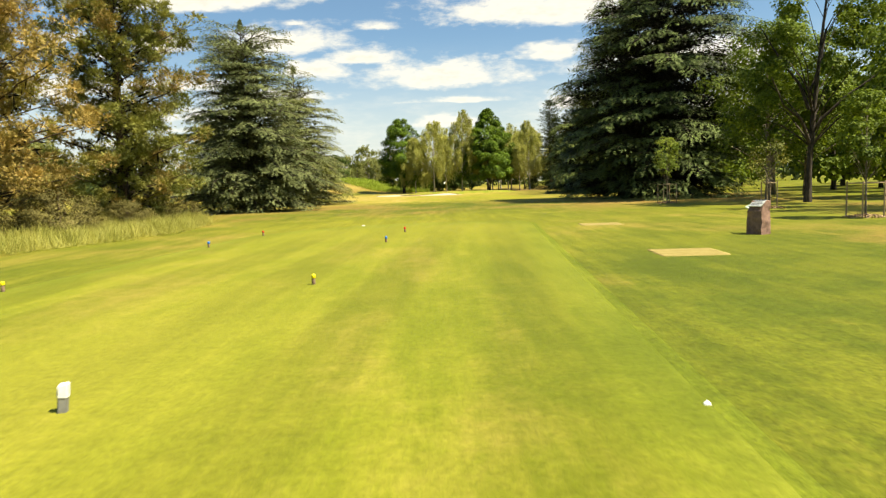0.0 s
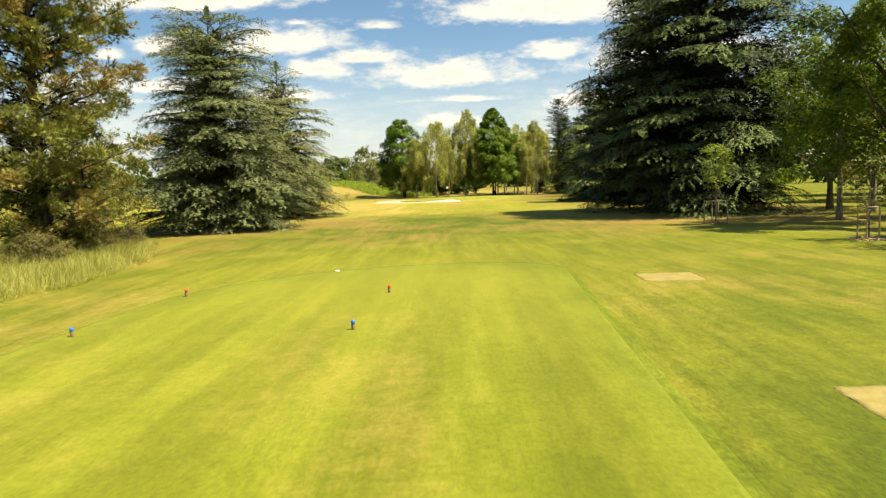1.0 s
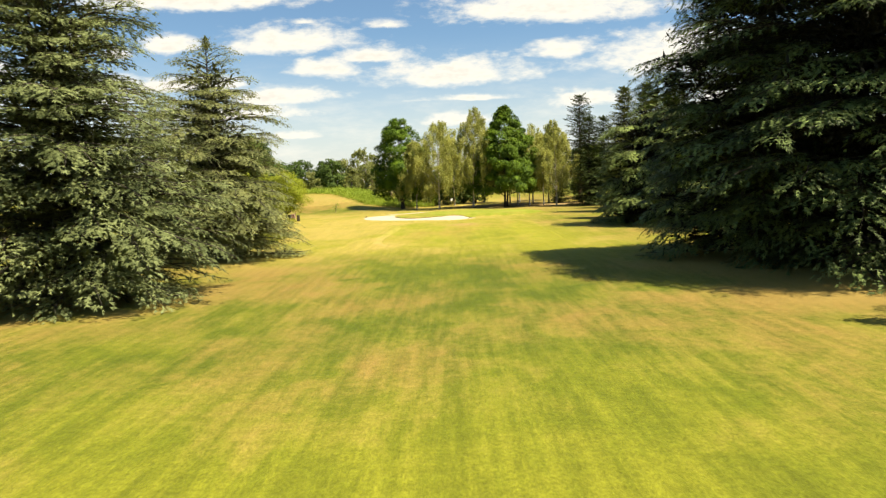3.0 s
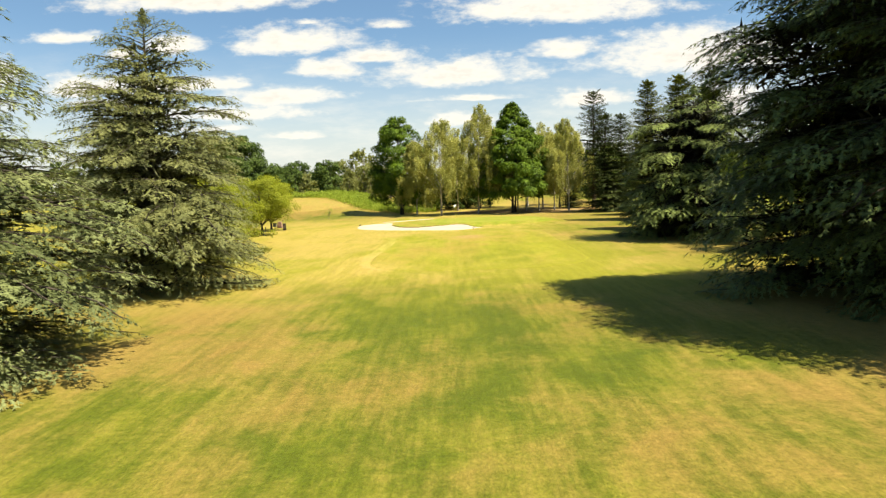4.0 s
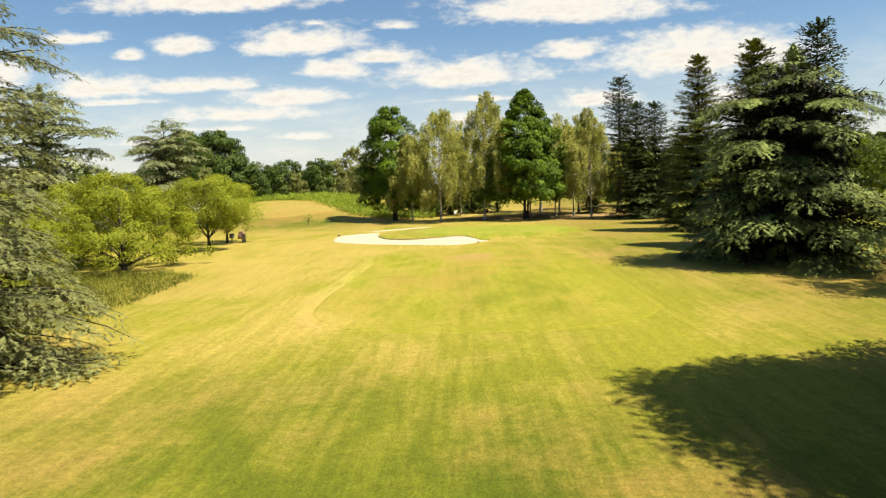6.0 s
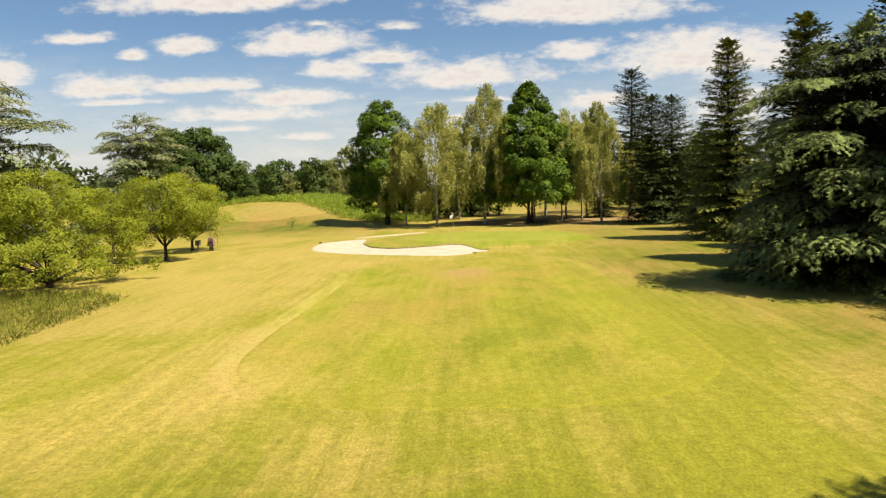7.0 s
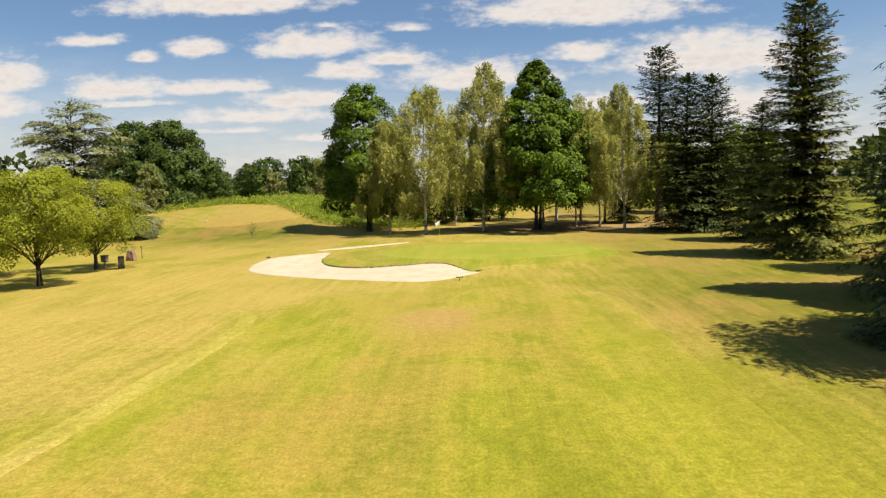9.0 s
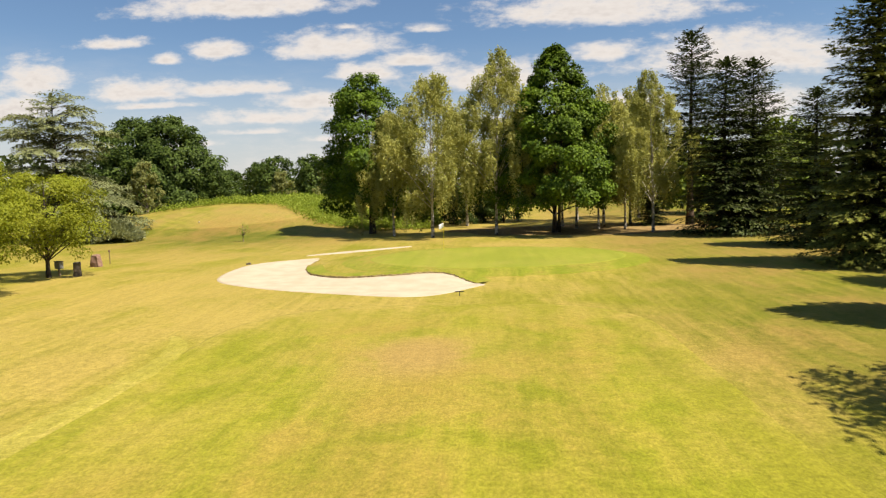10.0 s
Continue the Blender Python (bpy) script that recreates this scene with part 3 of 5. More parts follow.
    return root


def broadleaf(name, label, category, seed, height, radius, leaves, bark, count, shape="round", base=0.2, leaf=0.30, wide=0.20,
              clumps=90, clump=1.0, droop=0.0, trunk_r=None, fork=0.35, stems=1, group="", hollow=0.45, lean=(0.0, 0.0), profile=None):
    """A leafy tree: trunk, limbs out to the clumps of leaves, and a crown of many leaves with gaps."""
    rng = np.random.default_rng(seed)
    root = tagged(new(name), label, category, group)
    trunk_r = trunk_r or 0.016 * height + 0.03
    hs = np.linspace(0, 1, 10)
    sway = rng.normal(0, 0.02 * height, (2,)) + np.array(lean) * height
    axis = lambda f: np.stack([sway[0] * f ** 1.5, sway[1] * f ** 1.5 + 0.0 * f, f * height * 0.93], -1)
    tr = trunk_r * (1 - hs) ** 0.8 + 0.012
    tr[0] *= 1.35
    paths = [(axis(hs), tr)]

    def reach(f):
        if profile:
            pf, pr = np.array(profile, float).T
            return np.interp(f, pf, pr) / radius
        g = np.clip((f - base) / (1 - base), 0, 1)
        if shape == "round":
            return np.sqrt(np.maximum(0, 1 - (2 * g - 0.9) ** 2 / 1.25))
        if shape == "cone":
            return np.minimum(1, 0.86 + 1.2 * g) * (1 - g) ** 0.80 * 1.12
        if shape == "birch":
            return np.minimum(1, 0.62 + 1.9 * g) * (1 - g) ** 0.72 * 1.25
        if shape == "dome":
            return np.sqrt(np.maximum(0, 1 - g ** 2.2))
        return np.ones_like(g)

    cf = base + (1 - base) * rng.uniform(0.0, 0.985, clumps) ** 0.9
    az = rng.uniform(0, 2 * np.pi, clumps)
    lobes = (1 + 0.16 * np.sin(3 * az + 5 * cf + seed) + 0.10 * np.sin(5 * az - 9 * cf)) * rng.uniform(0.86, 1.14, clumps)
    rr = radius * reach(cf) * lobes * (hollow + (1 - hollow) * rng.uniform(0, 1, clumps) ** 0.45)
    cen = axis(cf)
    cen[:, 2] = cf * height
    cen[:, 0] += rr * np.cos(az)
    cen[:, 1] += rr * np.sin(az)
    # limbs
    for i in rng.permutation(clumps)[: min(clumps, 34)]:
        f0 = max(base * 0.75, cf[i] - fork * (rr[i] / max(radius, 0.1)) * 0.55 - 0.04)
        a = axis(np.array([f0]))[0]
        b = cen[i]
        s = np.linspace(0, 1, 5)[:, None]
        pts = a + (b - a) * s + np.array([0, 0, 1.0]) * (0.10 * np.linalg.norm(b - a) * np.sin(np.pi * s)) + rng.normal(0, 0.05, (5, 3)) * s * (1 - s) * 4
        r0 = trunk_r * (0.36 * (1 - f0) + 0.05)
        paths.append((pts, r0 * (1 - 0.85 * s[:, 0])))
    size = clump * rng.uniform(0.65, 1.35, clumps) * (0.55 + 0.45 * reach(cf))
    w8 = size ** 2
    pick = rng.choice(clumps, count, p=w8 / w8.sum())
    dirs = unit(rng.normal(size=(count, 3)) + np.array([0, 0, 0.25]))
    dist = rng.uniform(0.25, 1.0, count) ** 0.5
    at = cen[pick] + dirs * (dist * size[pick])[:, None] * np.array([1.0, 1.0, 0.72])
    out = unit(cen[pick] - axis(np.clip(cf[pick] - 0.1, 0, 1)))
    face = unit(dirs * 0.8 + out * 0.7 + np.array([0, 0, 0.45])) + rng.normal(0, 0.32, (count, 3))
    way_ = unit(np.cross(face, rng.normal(size=(count, 3))))
    if droop:
        # leaves strung along hanging twigs
        k = max(1, count // (24 if leaf < 0.4 else 7))
        strand = rng.integers(0, k, count)
        at = at[:k][strand] + rng.normal(0, 0.4 * leaf, (count, 3))
        at[:, 2] -= rng.uniform(0, 1, count) * (droop * rng.uniform(0.2, 1.1, k) ** 1.4)[strand]
        way_[:, 2] -= 0.9
    at[:, 2] = np.maximum(at[:, 2], 0.15)
    V, F = sprigs(rng, at, way_, rng.uniform(0.65, 1.25, count) * leaf, rng.uniform(0.7, 1.2, count) * wide, face=face)
    V[:, 2] = np.maximum(V[:, 2], 0.03)
    mesh_object("crown", V, F, leaves, root)
    V, F = tubes(paths[:1], 9)
    mesh_object("trunk", V, F, bark, root, smooth=True)
    for k in range(1, stems):
        off = np.array([0.45 * k, 0.15 * k, 0.0])
        V, F = tubes([(axis(hs) * np.array([1, 1, 0.8]) + off * (1 + hs[:, None]), tr * 0.8)], 9)
        mesh_object("trunk", V, F, bark, root, smooth=True)
    V, F = tubes(paths[1:], 4)
    tagged(mesh_object("branch_frame", V, F, bark, root, smooth=True), kind="stuff")
    return root


def stand(ob, x, y, turn=0.0, size=1.0, sink=0.0, tall=1.0):
    ob.matrix_basis = Matrix.LocRotScale((x, y, ground_z(x, y) - sink), Euler((0, 0, radians(turn))), (size, size, size * tall))
    return ob


def again(ob, x, y, turn, size=1.0, sink=0.0, tall=1.0):
    keep = ob.matrix_basis.copy()
    ob.matrix_basis = Matrix()
    c = copy_thing(ob, Matrix.LocRotScale((x, y, ground_z(x, y) - sink), Euler((0, 0, radians(turn))), (size, size, size * tall)))
    ob.matrix_basis = keep
    return c


# ---- the ground ----
def step(v, lo, hi):
    t = np.clip((np.asarray(v, float) - lo) / (hi - lo), 0, 1)
    return t * t * (3 - 2 * t)


def oval(x, y, cx, cy, rx, ry):
    return np.sqrt(((x - cx) / rx) ** 2 + ((y - cy) / ry) ** 2)


# The bunker: its outer edge and its turf lip, from the tail behind the green to the narrow end.
BUNKER_FRONT = [(-8.9, 139.9), (-12.2, 137.2), (-13.0, 133.8), (-12.0, 128.0), (-8.4, 124.6), (-3.4, 122.1), (1.2, 121.0), (4.2, 124.4)]
BUNKER_BACK = [(-8.6, 139.8), (-8.5, 136.6), (-7.9, 133.2), (-6.7, 130.2), (-4.6, 128.5), (-1.4, 127.9), (1.8, 127.6), (4.2, 124.7)]


def curve_at(points, s):
    """A smooth curve through a few points."""
    p = np.array(points, float)
    p = np.vstack([2 * p[0] - p[1], p, 2 * p[-1] - p[-2]])
    k = len(points) - 1
    u = np.clip(np.asarray(s, float) * k, 0, k - 1e-6)
    i = u.astype(int)
    f = (u - i)[:, None]
    a, b, c, d = p[i], p[i + 1], p[i + 2], p[i + 3]
    return 0.5 * (2 * b + (c - a) * f + (2 * a - 5 * b + 4 * c - d) * f ** 2 + (3 * b - a - 3 * c + d) * f ** 3)


_s = np.linspace(0, 1, 60)
BUNKER_RIM = np.concatenate([curve_at(BUNKER_FRONT, _s), curve_at(BUNKER_BACK, _s)[::-1]])


def in_bunker(x, y):
    """How far a point inside the bunker lies from its outer edge, in metres; below nought outside."""
    x, y = np.broadcast_arrays(np.asarray(x, float), np.asarray(y, float))
    out = np.full(x.shape, -9.0)
    near = (x > -15) & (x < 6) & (y > 119) & (y < 142)
    if not near.any():
        return out
    p = np.stack([x[near], y[near]], 1)
    a, b = BUNKER_RIM, np.roll(BUNKER_RIM, -1, axis=0)
    e = b - a
    d = p[:, None] - a[None]
    t = np.clip((d * e).sum(-1) / np.maximum((e * e).sum(-1), 1e-9), 0, 1)
    cross = (a[None, :, 1] > p[:, 1:2]) != (b[None, :, 1] > p[:, 1:2])
    xi = a[:, 0] + (p[:, 1:2] - a[:, 1]) * e[:, 0] / np.where(np.abs(e[:, 1]) < 1e-9, 1e-9, e[:, 1])
    odd = (cross & (p[:, 0:1] < xi)).sum(1) % 2 == 1
    dist = np.linalg.norm(d - t[..., None] * e, axis=-1)[:, :59].min(1)
    out[near] = np.where(odd, dist, -dist)
    return out


def land(x, y):
    x, y = np.asarray(x, float), np.asarray(y, float)
    z = 0.06 * np.sin(x * 0.11 + 1.0) * np.sin(y * 0.07) + 0.04 * np.sin(x * 0.31) * np.sin(y * 0.23 + 2)
    z = z * step(y, 36, 55) * (1 - 0.8 * step(y, 112, 120) * step(y, 150, 142))
    z = z + 0.42 * step(oval(x, y, 4.4, 135.2, 13.0, 10.0), 1.0, 0.66)
    z = z + 3.2 * step(oval(x, y, -33.0, 200.0, 34.0, 44.0), 1.0, 0.12)
    z = z + 1.0 * step(y, 150, 260) + 2.0 * step(y, 300, 900)
    return z + 0.5 * step(x, -26, -60) * step(y, 20, 60)


def ground_z(x, y):
    """The lie of the land; under the sand it drops away."""
    m = step(in_bunker(x, y), 0.75, 1.2)
    return land(x, y) * (1 - m) - 0.35 * m


def spread(lo, hi, pitch, far, grow=1.16):
    a = list(np.arange(lo, hi + pitch / 2, pitch))
    d, e = pitch, a[-1]
    while e < far:
        d *= grow
        e += d
        a.append(e)
    d, e = pitch, a[0]
    while e > -far:
        d *= grow
        e -= d
        a.insert(0, e)
    return np.array(a)


def blob(x, y, cx, cy, rx, ry):
    return np.exp(-oval(x, y, cx, cy, rx, ry) ** 2)


def dryness(x, y):
    d = 0.0 + 0.30 * blob(x, y, -11, 64, 8, 14) - 0.25 * blob(x, y, -9, 50, 6, 6) + 0.34 * blob(x, y, -14, 112, 10, 26) + 0.22 * blob(x, y, -3, 51, 7, 5)
    d = d + 0.06 * blob(x, y, 9, 20, 4, 7) + 0.40 * blob(x, y, 16, 56, 10, 5) + 0.12 * blob(x, y, 1, 1, 2, 6)
    d = d + 0.26 * blob(x, y, -20, 165, 24, 24) - 0.12 * blob(x, y, -25, 164, 13, 7) + 0.40 * blob(x, y, 22, 158, 24, 18)
    d = d - 0.30 * blob(x, y, 0, 39, 12, 5) - 0.34 * blob(x, y, -7, 33, 9, 5) - 0.2 * blob(x, y, 7, 38, 7, 6) - 0.12 * blob(x, y, 4, 72, 7, 9)
    d = d + 0.60 * blob(x, y, 2.5, 109.5, 3.0, 4.2) + 0.6 * blob(x, y, 21, 67, 9, 9) + 0.35 * blob(x, y, -17.5, 60, 8, 7) + 0.35 * blob(x, y, -17, 78, 7, 6) + 0.12 * blob(x, y, 0.0, 3.6, 1.5, 2.4) + 0.16 * blob(x, y, 0.75, 11, 0.35, 7) + 0.5 * blob(x, y, 14, 190, 34, 24) + 0.05 * blob(x, y, 16, 100, 5, 16) + 0.30 * blob(x, y, 14.5, 19, 4, 5) + 0.25 * blob(x, y, -28, 184, 16, 8) + 0.12 * step(y, 84, 96) * step(y, 150, 130)
    d = d + 0.10 * blob(x, y, -3.5, 102, 3.5, 15) - 0.14 * blob(x, y, 5, 99, 4, 12)
    return d - 0.35 * step(x, 30, 42) - 0.55 * blob(x, y, 9.5, 10, 7, 13)


def lush_and_shaded(x, y):
    d = 0.6 * blob(x, y, -8, 51, 7, 7) + 0.25 * blob(x, y, 4, 53, 7, 6) + 0.32 * blob(x, y, -2, 60, 16, 10) + 0.75 * blob(x, y, 0, 68, 6, 10) + 0.40 * blob(x, y, 8, 62, 8, 14) + 0.45 * blob(x, y, -6, 76, 5, 5)
    d = d + 0.85 * blob(x, y, 6.0, 10, 5.5, 9) + 0.75 * blob(x, y, 12, 19, 9, 16) + 0.55 * blob(x, y, 14, 112, 5, 9) + 0.35 * blob(x, y, 6.5, 36, 6, 7) + 0.45 * blob(x, y, -12, 30, 3, 12)
    # greener grass that also paints in shade: under the fruit trees, before the hill
    d = d + 0.8 * blob(x, y, -23, 96, 6.5, 9) + 0.85 * blob(x, y, -23, 163, 14, 9)
    return np.clip(d + 0.30 * blob(x, y, 3.0, 92, 4, 10), 0, 1)


def bleaching(x, y):
    return np.clip(step(y, 66, 83) * step(x, 34, 22) * (0.95 - 0.7 * step(x, 8, 19)) * (1 - 0.9 * blob(x, y, -26, 169, 18, 20)) + 0.62 * blob(x, y, 0, 32, 15, 11) + 0.75 * blob(x, y, -4.6, 5, 2.6, 9), 0, 1)


def dry_layer(ob):
    me = ob.data
    co = np.empty(len(me.vertices) * 3, dtype=np.float32)
    me.vertices.foreach_get("co", co)
    co = co.reshape(-1, 3)
    for name, rule in (("dry", dryness), ("lush_shade", lush_and_shaded), ("bleach", bleaching)):
        at = me.attributes.new(name, "FLOAT", "POINT")
        at.data.foreach_set("value", rule(co[:, 0], co[:, 1]).astype(np.float32))
    return ob


xs = spread(-34, 34, 0.8, 2600)
ys = spread(-12, 200, 0.7, 2600)
gx, gy = np.meshgrid(xs, ys, indexing="ij")
V = np.stack([gx, gy, ground_z(gx, gy)], -1).reshape(-1, 3)
i, j = np.meshgrid(np.arange(len(xs) - 1), np.arange(len(ys) - 1), indexing="ij")
b0 = i * len(ys) + j
F = np.stack([b0, b0 + len(ys), b0 + len(ys) + 1, b0 + 1], -1).reshape(-1, 4)
ground = dry_layer(mesh_object("ground", V, F, M_LAWN, smooth=True))
tagged(ground, "wide mown lawn with straw-dry patches and green drifts", "lawn", kind="structure")


def sheet(name, outline, mat, lift, label, category, centre, rings=40, edge=0.06, kind="structure"):
    """A patch of ground laid over the lawn: rings from its centre out to the outline, its rim sunk into the lawn."""
    o = np.array(outline, float)
    c = np.array(centre, float)
    r = np.concatenate([np.linspace(0, 1, rings)[1:], [1 + edge / 6.0]])
    P = c + (o - c)[None] * r[:, None, None]
    up = np.full(len(r), lift)
    up[-1] = -0.03
    k = len(o)
    Z = ground_z(P[..., 0], P[..., 1]) + up[:, None]
    V = np.concatenate([[[c[0], c[1], float(ground_z(*c)) + lift]], np.concatenate([P, Z[..., None]], -1).reshape(-1, 3)])
    a = np.arange(k)
    b = (a + 1) % k
    F = [np.stack([np.zeros(k, int), 1 + a, 1 + b], -1)]
    for q in range(len(r) - 1):
        s0, s1 = 1 + q * k, 1 + (q + 1) * k
        F.append(np.stack([s0 + a, s1 + a, s1 + b], -1))
        F.append(np.stack([s0 + a, s1 + b, s0 + b], -1))
    ob = mesh_object(name, V, np.concatenate(F), mat, smooth=True)
    dry_layer(ob)
    fade = np.concatenate([[0.0], (step(r, 0.72, 1.0)[:, None] * np.maximum(step(P[..., 0], -5.6, -3.0), np.maximum(step(P[..., 1], 107, 113), step(P[..., 1], 93, 87)))).reshape(-1)])
    ob.data.attributes.new("rim", "FLOAT", "POINT").data.foreach_set("value", fade.astype(np.float32))
    return tagged(ob, label, category, kind=kind)


def rounded(x0, x1, y0, y1, radii, skew=0.0, per=16, along=24):
    """A rectangle with four corner radii, leaning by skew across per metre ahead; radii from near left round by near right."""
    pts = []
    r0, r1, r2, r3 = radii
    corners = [(x0 + r0, y0 + r0, r0, 180), (x1 - r1, y0 + r1, r1, 270), (x1 - r2, y1 - r2, r2, 0), (x0 + r3, y1 - r3, r3, 90)]
    for k, (cx, cy, r, a0) in enumerate(corners):
        for a in np.linspace(a0, a0 + 90, per):
            pts.append((cx + r * math.cos(radians(a)), cy + r * math.sin(radians(a))))
        nx, ny, nr, na = corners[(k + 1) % 4]
        e0 = np.array(pts[-1])
        e1 = np.array((nx + nr * math.cos(radians(na)), ny + nr * math.sin(radians(na))))
        for t in np.linspace(0, 1, along + 2)[1:-1]:
            pts.append(tuple(e0 + (e1 - e0) * t))
    return [(x + skew * (y - y0), y) for x, y in pts]


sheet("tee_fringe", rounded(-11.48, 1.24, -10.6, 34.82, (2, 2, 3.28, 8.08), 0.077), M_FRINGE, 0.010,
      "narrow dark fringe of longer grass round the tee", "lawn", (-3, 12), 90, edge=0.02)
sheet("teeing_ground", rounded(-11.4, 1.04, -10.5, 34.6, (2, 2, 3.2, 8.0), 0.077), M_TEE, 0.026,
      "close-mown striped teeing ground with a rounded front", "tee", (-3, 12), 90, edge=0.02)
sheet("fairway", rounded(-5.75, 10.6, 83.6, 118.6, (6, 6, 5, 6)), M_FAIRWAY, 0.008,
      "close-mown fairway of yellowing green grass", "fairway", (2, 100), 60, edge=0.03)
th = np.linspace(0, 2 * np.pi, 120, endpoint=False)
sheet("green_collar", [(4.7 + 10.4 * math.cos(a), 134.9 + 8.3 * math.sin(a)) for a in th], M_COLLAR, 0.012,
      "collar of longer grass round the putting green", "lawn", (4.7, 134.9), 60)
sheet("putting_green", [(4.9 + 8.7 * math.cos(a), 135.0 + 6.7 * math.sin(a)) for a in th], M_GREEN, 0.026,
      "smooth close-cut putting green on a low mound", "putting green", (4.9, 135.0), 60)
sheet("leaf_litter", [(15.0 + 15.0 * math.cos(a) * (1 + 0.10 * math.sin(3 * a) + 0.05 * math.sin(7 * a)), 166.0 + 8.0 * math.sin(a) * (1 + 0.12 * math.cos(5 * a))) for a in th], M_LITTER, 0.012,
      "brown leaf litter under the birches", "leaf litter", (15, 166), 24)
sheet("hill_tee", [(-33.0 + 11.0 * math.cos(a) * (1 + 0.15 * math.sin(2 * a)), 178.0 + 9.0 * math.sin(a)) for a in th], M_BANK, 0.02,
      "green mown terrace on the rise behind", "tee", (-33, 178), 30)


def bunker():
    root = tagged(new("bunker"), "kidney-shaped bunker of pale raked sand with a turf lip", "bunker", kind="structure")
    su = np.linspace(0, 1, 90)
    f, b = curve_at(BUNKER_FRONT, su), curve_at(BUNKER_BACK, su)
    sv = np.linspace(0, 1, 30)
    P = f[:, None] * (1 - sv)[None, :, None] + b[:, None] * sv[None, :, None]
    deep = -0.08 * step(sv[None, :] * np.linalg.norm(b - f, axis=1)[:, None], 0.8, 2.2)
    rise = (sv ** 1.5)[None]
    Z = land(f[:, 0], f[:, 1])[:, None] * (1 - rise) + (land(b[:, 0], b[:, 1])[:, None] - 0.03) * rise + 0.025 + deep * (1 - 0.6 * rise ** 3)
    Z = Z + 0.02 * np.sin(P[..., 0] * 1.3) * np.sin(P[..., 1] * 1.7) * np.sin(np.pi * sv)[None]
    # the outer edge turns down into the ground
    P = np.concatenate([f[:, None] + unit(f - b)[:, None] * 0.12, P], 1)
    Z = np.concatenate([Z[:, :1] - 0.16, Z], 1)
    V = np.concatenate([P, Z[..., None]], -1).reshape(-1, 3)
    i, j = np.meshgrid(np.arange(89), np.arange(30), indexing="ij")
    q = i * 31 + j
    F = np.stack([q, q + 31, q + 32, q + 1], -1).reshape(-1, 4)
    mesh_object("sand", V, F, M_SAND, root, "pale raked sand", smooth=True)
    # lip: a rim of turf along the green's side
    s = np.linspace(0.20, 0.98, 110)
    c = curve_at(BUNKER_BACK, s)
    rng = np.random.default_rng(4)
    h = (0.075 * np.sin(np.pi * np.clip((s - 0.20) / 0.78, 0, 1)) ** 0.6 + 0.02) * rng.uniform(0.7, 1.25, 110)
    nrm = unit(np.stack([-np.gradient(c[:, 1]), np.gradient(c[:, 0])], 1))
    wig = rng.normal(0, 0.025, 110)
    rows = []
    for k, (off, up) in enumerate(((-0.06, 0.0), (-0.10, 0.5), (-0.07, 0.9), (0.15, 1.0), (0.6, 0.6), (1.2, 0.1))):
        p = c + nrm * (off + wig * (k in (1, 2)))[:, None]
        top = land(p[:, 0], p[:, 1]) + h
        z = (top - h - 0.12) * (1 - up) + top * up if k < 3 else land(p[:, 0], p[:, 1]) + h * up + (0.014 if k < 5 else -0.02)
        rows.append(np.concatenate([p, z[:, None]], 1))
    V = np.concatenate(rows)
    k = 110
    F, G = [], []
    for r in range(5):
        a = np.arange(k - 1) + r * k
        (F if r < 2 else G).append(np.stack([a, a + 1, a + k + 1, a + k], -1))
    mesh_object("turf_face", V, np.concatenate(F), M_LIP, root, "dark cut turf face", smooth=True)
    dry_layer(mesh_object("lip", V, np.concatenate(G), M_COLLAR, root, "grass lip", smooth=True))
    return root


bunker()


def strip(name, points, width, mat, lift, label, category):
    """A narrow band laid over the lawn along a curve."""
    s = np.linspace(0, 1, 50)
    c = curve_at(points, s)
    nrm = unit(np.stack([-np.gradient(c[:, 1]), np.gradient(c[:, 0])], 1))
    rng = np.random.default_rng(7)
    half = 0.5 * width * np.sin(np.pi * np.clip(s, 0.0004, 0.9996)) ** 0.5 * rng.uniform(0.85, 1.15, 50)
    rows = []
    for a in (-1.15, -0.8, -0.3, 0.3, 0.8, 1.15):
        p = c + nrm * (a * half)[:, None]
        rows.append(np.concatenate([p, (ground_z(p[:, 0], p[:, 1]) + (lift if abs(a) < 1 else -0.004))[:, None]], 1))
    V = np.concatenate(rows)
    F = [np.stack([np.arange(49) + r * 50, np.arange(49) + r * 50 + 1, np.arange(49) + (r + 1) * 50 + 1, np.arange(49) + (r + 1) * 50], -1) for r in range(5)]
    return tagged(mesh_object(name, V, np.concatenate(F), mat, smooth=True), label, category, kind="structure")


strip("sand_path", [(-10.4, 141.9), (-8.0, 144.0), (-5.6, 146.0), (-2.6, 148.6)], 1.3, M_SAND, 0.03, "pale sand band curving behind the green", "path")
strip("fairway_fringe", [(-4.4, 84.8), (-5.8, 87.0), (-6.25, 91.0), (-6.15, 95.0), (-5.95, 98.0), (-5.82, 102.0), (-5.76, 107.0), (-5.9, 109.6), (-6.5, 111.6), (-7.4, 113.0)], 1.0, M_PALE, 0.012, "pale mown band along the fairway", "lawn")

